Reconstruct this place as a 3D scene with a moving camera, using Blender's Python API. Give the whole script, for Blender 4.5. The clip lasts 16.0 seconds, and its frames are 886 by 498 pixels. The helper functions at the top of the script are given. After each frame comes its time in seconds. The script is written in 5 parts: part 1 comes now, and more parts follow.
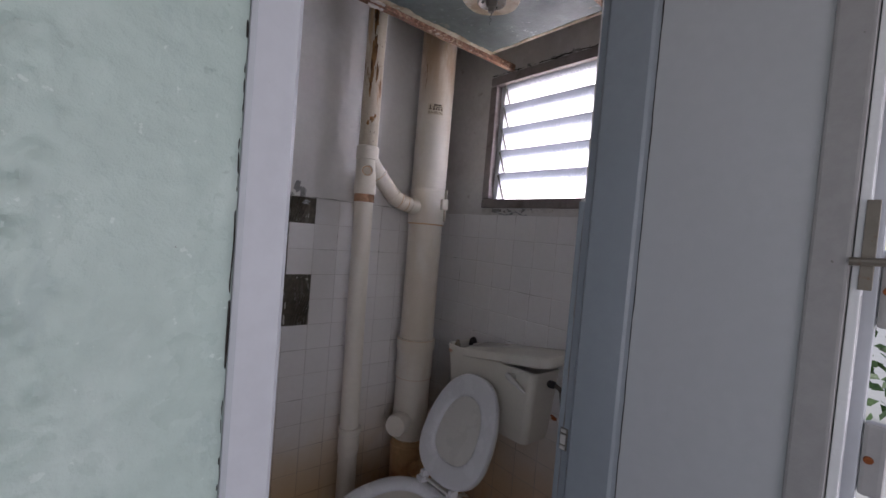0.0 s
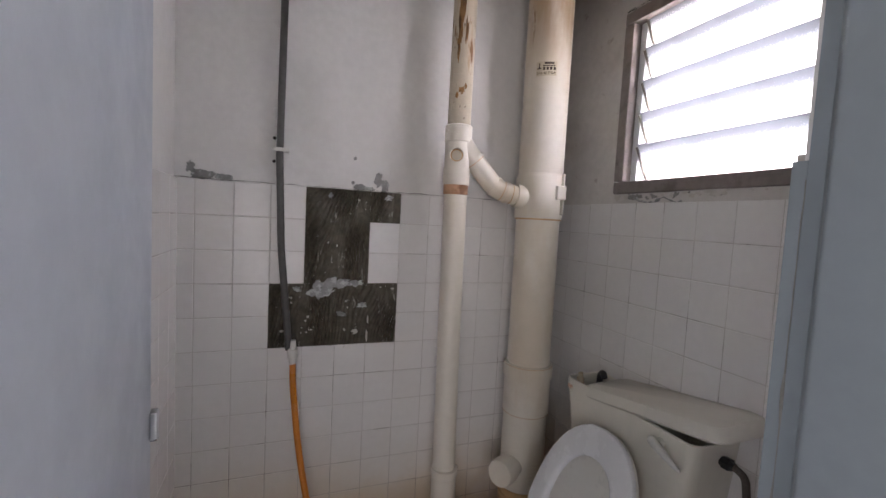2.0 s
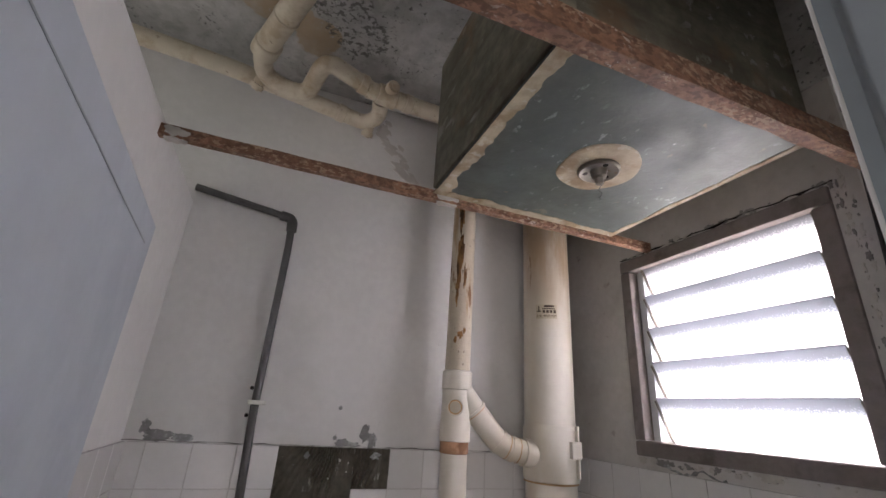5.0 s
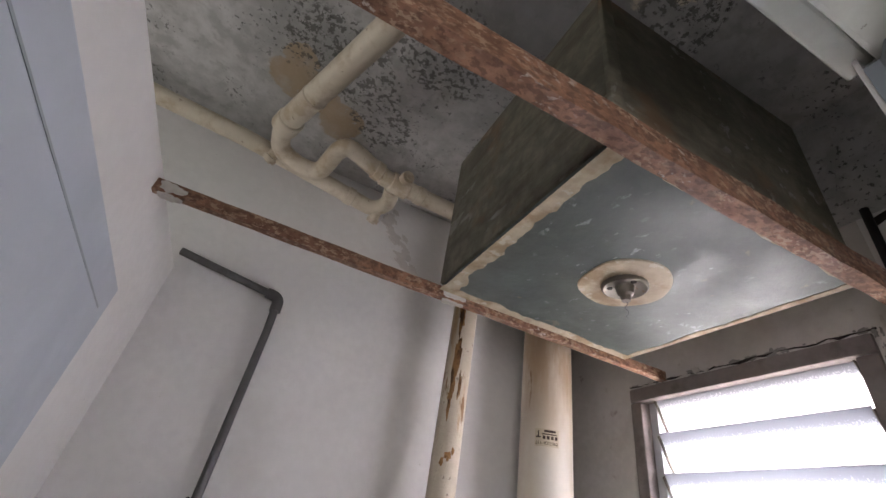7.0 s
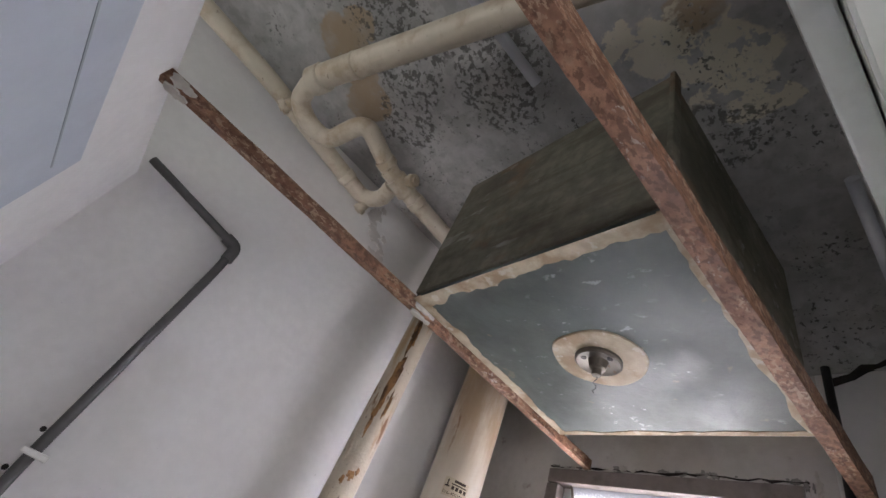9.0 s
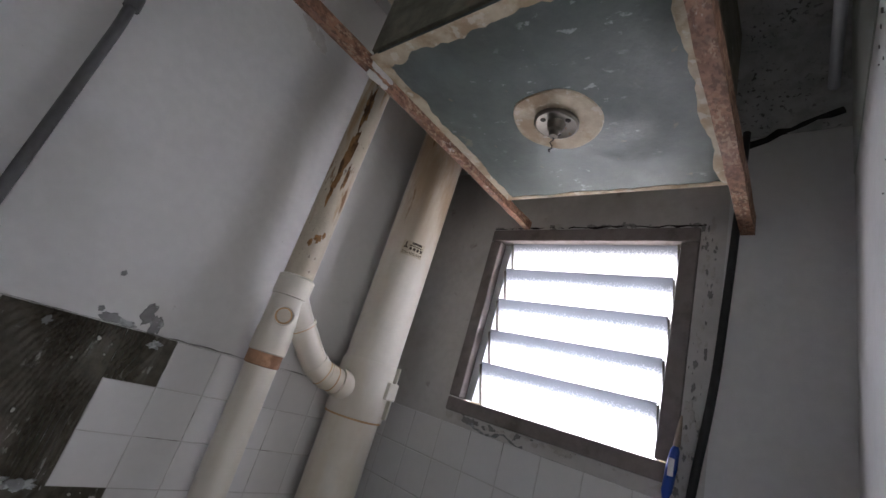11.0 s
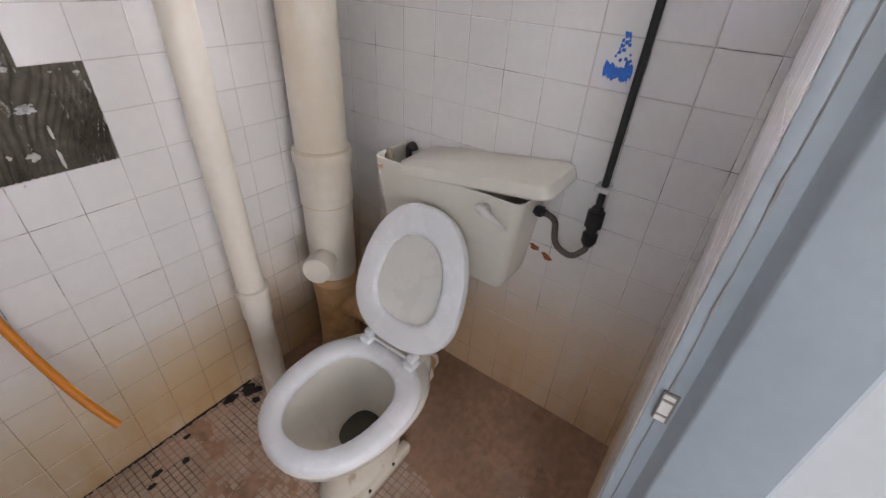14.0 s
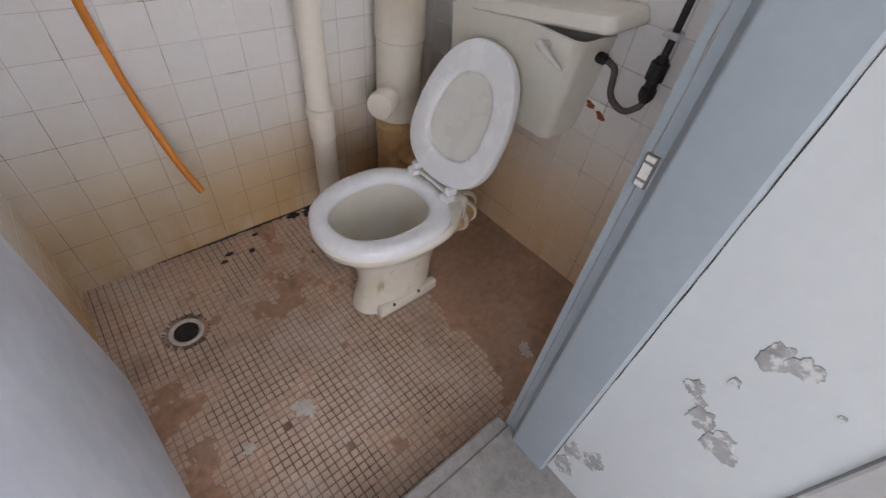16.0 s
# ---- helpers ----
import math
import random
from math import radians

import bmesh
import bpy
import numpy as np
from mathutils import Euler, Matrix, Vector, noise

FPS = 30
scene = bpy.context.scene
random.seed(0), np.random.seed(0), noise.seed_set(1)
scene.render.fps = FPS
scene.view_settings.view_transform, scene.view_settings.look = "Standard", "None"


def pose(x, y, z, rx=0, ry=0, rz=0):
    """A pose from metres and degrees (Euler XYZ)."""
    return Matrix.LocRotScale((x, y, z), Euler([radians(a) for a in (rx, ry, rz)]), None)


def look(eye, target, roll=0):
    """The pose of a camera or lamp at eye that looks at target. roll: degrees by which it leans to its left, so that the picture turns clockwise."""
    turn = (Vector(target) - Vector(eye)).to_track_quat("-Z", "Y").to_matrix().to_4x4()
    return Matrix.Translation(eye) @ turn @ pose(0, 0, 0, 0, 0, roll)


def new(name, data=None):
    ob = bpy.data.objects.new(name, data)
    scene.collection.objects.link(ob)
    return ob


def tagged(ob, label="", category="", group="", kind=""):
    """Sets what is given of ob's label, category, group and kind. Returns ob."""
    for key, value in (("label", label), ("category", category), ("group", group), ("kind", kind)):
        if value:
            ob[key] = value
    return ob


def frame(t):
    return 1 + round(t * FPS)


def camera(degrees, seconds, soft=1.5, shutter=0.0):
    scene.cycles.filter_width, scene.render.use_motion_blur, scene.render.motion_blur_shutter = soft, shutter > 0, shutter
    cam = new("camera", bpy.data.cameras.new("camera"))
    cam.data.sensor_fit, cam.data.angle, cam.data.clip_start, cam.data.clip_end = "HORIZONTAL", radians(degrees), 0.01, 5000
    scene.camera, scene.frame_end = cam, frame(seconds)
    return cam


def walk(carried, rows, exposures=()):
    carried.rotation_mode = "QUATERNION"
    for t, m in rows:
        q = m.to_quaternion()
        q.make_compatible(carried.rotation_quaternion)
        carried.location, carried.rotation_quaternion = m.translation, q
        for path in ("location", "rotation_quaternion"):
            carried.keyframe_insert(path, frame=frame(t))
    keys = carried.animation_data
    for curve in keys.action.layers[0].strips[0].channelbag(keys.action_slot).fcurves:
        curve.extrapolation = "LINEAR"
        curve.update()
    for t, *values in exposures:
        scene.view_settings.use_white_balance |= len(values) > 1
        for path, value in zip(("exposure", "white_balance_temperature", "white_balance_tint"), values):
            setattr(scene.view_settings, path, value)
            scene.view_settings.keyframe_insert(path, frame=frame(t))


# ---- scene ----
cam = camera(92.2, 16.0)
PATH = [
    (0, (-0.013, 0.025, 1.399), (1.277, 1.551, 1.332), 4.8),
    (0.5, (0.081, 0.083, 1.411), (1.334, 1.639, 1.308), 4.5),
    (1, (0.213, 0.159, 1.414), (1.245, 1.868, 1.295), 3.9),
    (1.5, (0.308, 0.221, 1.416), (1.096, 2.055, 1.282), 3.5),
    (2, (0.339, 0.278, 1.419), (1.056, 2.14, 1.286), 3.0),
    (2.5, (0.328, 0.347, 1.462), (1.033, 2.216, 1.366), 2.2),
    (3, (0.339, 0.382, 1.482), (1.034, 2.257, 1.492), 2.2),
    (3.5, (0.346, 0.394, 1.526), (1.051, 2.258, 1.695), 2.5),
    (4, (0.344, 0.394, 1.566), (1.048, 2.236, 1.902), 3.0),
    (4.5, (0.346, 0.384, 1.601), (1.032, 2.187, 2.129), 3.4),
    (5, (0.348, 0.377, 1.629), (1.006, 2.127, 2.34), 3.7),
    (5.2, (0.315, 0.39, 1.607), (1.005, 2.089, 2.406), 3.2),
    (7.3, (0.336, 0.507, 1.678), (0.906, 2.024, 2.849), 13.6),
    (7.5, (0.319, 0.526, 1.675), (0.875, 2.01, 2.896), 16.1),
    (8, (0.307, 0.551, 1.668), (0.841, 1.983, 2.959), 22.7),
    (8.2, (0.312, 0.559, 1.671), (0.855, 1.982, 2.967), 25.1),
    (10.3, (0.298, 0.621, 1.59), (1.404, 1.979, 2.555), 23.2),
    (10.5, (0.303, 0.626, 1.585), (1.5, 1.978, 2.446), 21.7),
    (11, (0.318, 0.632, 1.577), (1.696, 1.942, 2.198), 17.6),
    (11.5, (0.347, 0.634, 1.561), (1.874, 1.888, 1.868), 13.0),
    (12, (0.375, 0.63, 1.537), (1.981, 1.822, 1.5), 8.2),
    (12.5, (0.388, 0.628, 1.501), (2.01, 1.746, 1.157), 5.6),
    (13, (0.39, 0.63, 1.464), (1.977, 1.651, 0.801), 3.6),
    (13.5, (0.407, 0.614, 1.432), (1.892, 1.577, 0.501), 2.7),
    (14, (0.404, 0.603, 1.395), (1.781, 1.531, 0.28), 3.7),
    (14.5, (0.388, 0.571, 1.353), (1.671, 1.491, 0.125), 7.5),
    (15, (0.357, 0.527, 1.314), (1.536, 1.461, -0.003), 9.3),
    (15.5, (0.324, 0.465, 1.282), (1.392, 1.435, -0.103), 9.3),
    (16, (0.309, 0.388, 1.261), (1.317, 1.371, -0.159), 8.2),
]
EXPOSURES = [(0, -0.5, 6200, 14), (0.5, -0.1, 6500, 13), (1, 0.28, 6750, 12), (2, 0.33, 6600, 11), (3, 0.12, 6600, 11), (4, 0.0, 6700, 11), (5, 0.0, 6700, 11), (7.5, 0.55, 6600, 11), (8, 0.8, 6500, 10.5),
             (10.5, -0.4, 6250, 8), (11, -0.38, 6200, 7), (11.5, -0.32, 6200, 7), (12, -0.1, 6200, 7.5), (12.5, 0.2, 6400, 9), (13, 0.72, 6500, 10), (13.5, 1.3, 6550, 10.5), (14, 1.42, 6550, 10.5), (14.5, 1.42, 6550, 10), (16, 1.3, 6500, 10)]
walk(cam, [(t, look(eye, target, roll)) for t, eye, target, roll in PATH], EXPOSURES)

# ---- light ----
world = bpy.data.worlds.new("sky")
scene.world = world
world.use_nodes = True
wn = world.node_tree.nodes
sky = wn.new("ShaderNodeTexSky")
sky.sky_type, sky.sun_disc = "NISHITA", False
sky.sun_elevation, sky.sun_rotation = radians(55), radians(60)
world.node_tree.links.new(sky.outputs[0], wn["Background"].inputs[0])
wn["Background"].inputs[1].default_value = 0.15
sun = new("sun", bpy.data.lights.new("sun", "SUN"))
sun.data.energy, sun.data.angle, sun.data.color = 5.0, radians(12), (1.0, 0.96, 0.9)
sun.matrix_world = look((0, 0, 0), (-0.29, -0.5, -0.82))


def light_panel(name, eye, target, w, h, watts, colour):
    lamp = new(name, bpy.data.lights.new(name, "AREA"))
    lamp.data.shape, lamp.data.size, lamp.data.size_y = "RECTANGLE", w, h
    lamp.data.energy, lamp.data.color = watts, colour
    lamp.matrix_world = look(eye, target)
    return lamp


# Window and door stand for daylight; the other three are added fills.
WINDOW_WATTS, DOOR_WATTS, LOBBY_FILL_WATTS, PARTITION_FILL_WATTS, SOUTH_FILL_WATTS = 28.0, 8.0, 8.0, 6.0, 16.0
light_panel("window_daylight", (1.66, 1.155, 1.85), (0, 1.155, 1.85), 0.66, 0.66, WINDOW_WATTS, (1.0, 0.895, 0.88))
light_panel("door_daylight", (1.02, -0.36, 1.2), (0, -0.36, 1.2), 0.72, 1.7, DOOR_WATTS, (1.0, 0.88, 0.88))
# Added fill from the unseen west side, to brighten the white lobby wall.
light_panel("added_lobby_fill", (-1.34, -0.55, 1.5), (0, -0.55, 1.5), 1.2, 1.1, LOBBY_FILL_WATTS, (1.0, 0.88, 0.88))
# Added fill for the ceiling beyond the low partition; no window is known there.
light_panel("added_partition_fill", (-1.34, 1.15, 1.7), (0, 1.15, 1.7), 0.8, 0.7, PARTITION_FILL_WATTS, (1.0, 0.92, 0.9))
# Added fill from the unseen south side; its opening is invented.
light_panel("added_south_fill", (-0.35, -1.64, 1.25), (-0.35, 0, 1.25), 1.36, 1.6, SOUTH_FILL_WATTS, (1.0, 0.88, 0.88))

# ---- materials ----


def surface(name, base, rough=0.6, metal=0.0, grain=0.05, grain_scale=40, bump=0.15, bump_scale=90, layers=(), pieces=0.0, rough_var=0.1, ior=1.45):
    """Base colour with grain, stains with a shape of their own, and fine relief.
    A layer: colour, scale, low, high, amount, where (heights z0, z1; ("in", another noise); ("at", scale, wobble, spots); None), stretch."""
    m = bpy.data.materials.new(name)
    m.use_nodes = True
    nt = m.node_tree
    n, link = nt.nodes, nt.links.new
    b = n["Principled BSDF"]
    b.inputs["Roughness"].default_value, b.inputs["Metallic"].default_value, b.inputs["IOR"].default_value = rough, metal, ior
    pos = n.new("ShaderNodeNewGeometry").outputs["Position"]

    def noise_at(scale, stretch=(1, 1, 1), detail=5, shift=0.0):
        v = n.new("ShaderNodeMapping")
        v.inputs["Scale"].default_value, v.inputs["Location"].default_value = stretch, (shift, shift * 0.7, shift * 1.3)
        link(pos, v.inputs["Vector"])
        t = n.new("ShaderNodeTexNoise")
        t.inputs["Scale"].default_value, t.inputs["Detail"].default_value, t.inputs["Roughness"].default_value = scale, detail, 0.6
        link(v.outputs[0], t.inputs["Vector"])
        return t.outputs["Fac"]

    def ranged(value, lo, hi, a=0.0, z=1.0):
        r = n.new("ShaderNodeMapRange")
        r.interpolation_type = "SMOOTHSTEP"
        for k, q in zip(("From Min", "From Max", "To Min", "To Max"), (lo, hi, a, z)):
            r.inputs[k].default_value = q
        link(value, r.inputs["Value"])
        return r.outputs[0]

    def maths(op, a, c):
        q = n.new("ShaderNodeMath")
        q.operation = op
        for k, w in enumerate((a, c)):
            if isinstance(w, (int, float)):
                q.inputs[k].default_value = w
            else:
                link(w, q.inputs[k])
        return q.outputs[0]

    def mixed(fac, a, c):
        q = n.new("ShaderNodeMix")
        q.data_type = "RGBA"
        link(fac, q.inputs["Factor"])
        for k, w in (("A", a), ("B", c)):
            sock = [i for i in q.inputs if i.name == k and i.type == "RGBA"][0]
            if isinstance(w, tuple):
                sock.default_value = (*w, 1)
            else:
                link(w, sock)
        return [o for o in q.outputs if o.type == "RGBA"][0]

    lo, hi = tuple(max(0, c * (1 - grain)) for c in base), tuple(min(1, c * (1 + grain)) for c in base)
    col = mixed(ranged(noise_at(grain_scale), 0.3, 0.7), lo, hi)
    col = mixed(ranged(noise_at(grain_scale / 12, shift=3.1), 0.35, 0.65, 0.0, 0.5), col, tuple(c * (1 - 1.6 * grain) for c in base))
    if pieces:
        info = n.new("ShaderNodeObjectInfo")
        col = mixed(maths("MULTIPLY", info.outputs["Random"], pieces), col, tuple(c * 0.75 for c in base))
    for k, (colour, scale, a, z, amount, fade, stretch) in enumerate(layers):
        f = ranged(noise_at(scale, stretch, 7, 1.7 * k + 5.3), a, z, 0.0, amount)
        if fade and fade[0] == "in":
            f = maths("MULTIPLY", f, ranged(noise_at(fade[1], shift=11.0 + k), fade[2], fade[3]))
        elif fade and fade[0] == "at":
            wob = maths("MULTIPLY", maths("SUBTRACT", noise_at(fade[1], shift=4.0 + k), 0.5), fade[2])
            near = None
            for spot in fade[3]:
                away = n.new("ShaderNodeVectorMath")
                away.operation = "DISTANCE"
                away.inputs[1].default_value = spot[:3]
                link(pos, away.inputs[0])
                here = ranged(maths("ADD", away.outputs["Value"], wob), spot[3] * 0.9, spot[3] * 1.08, 1.0, 0.0)
                near = here if near is None else maths("MAXIMUM", near, here)
            f = maths("MULTIPLY", f, near)
        elif fade:
            sep = n.new("ShaderNodeSeparateXYZ")
            link(pos, sep.inputs[0])
            wob = maths("MULTIPLY", noise_at(7, (1, 1, 0.5), 4, 2.2 * k), 0.3 * abs(fade[1] - fade[0]))
            height = ranged(maths("ADD", sep.outputs[2], wob), *fade, 1.0, 0.0) if fade[0] < fade[1] else ranged(maths("ADD", sep.outputs[2], wob), fade[1], fade[0])
            f = maths("MULTIPLY", f, height)
        col = mixed(f, col, colour)
    link(col, b.inputs["Base Color"])
    link(ranged(noise_at(grain_scale / 4, shift=9.0), 0.3, 0.7, max(0.02, rough - rough_var), min(1, rough + rough_var)), b.inputs["Roughness"])
    if bump:
        q = n.new("ShaderNodeBump")
        q.inputs["Strength"].default_value, q.inputs["Distance"].default_value = bump, 0.004
        link(noise_at(bump_scale, detail=6), q.inputs["Height"])
        link(q.outputs[0], b.inputs["Normal"])
    return m


ONE = (1, 1, 1)
OCHRE = (0.52, 0.33, 0.14)
CEILING_DAMP = ((0.14, 1.46, 2.76, 0.075), (0.135, 1.38, 2.76, 0.05), (0.22, 1.50, 2.76, 0.06), (0.30, 1.55, 2.76, 0.075), (0.62, 0.72, 2.76, 0.06))
CEILING_PEEL = ((0.65, 0.80, 2.76, 0.075), (0.76, 0.71, 2.76, 0.10), (0.88, 0.67, 2.76, 0.06), (0.60, 0.86, 2.76, 0.05))
CEILING_FLAKES = ((0.20, 1.30, 2.76, 0.11), (0.34, 1.36, 2.76, 0.12), (0.42, 1.48, 2.76, 0.10), (0.50, 1.15, 2.76, 0.14), (0.05, 1.12, 2.76, 0.12), (0.95, 0.78, 2.76, 0.10))
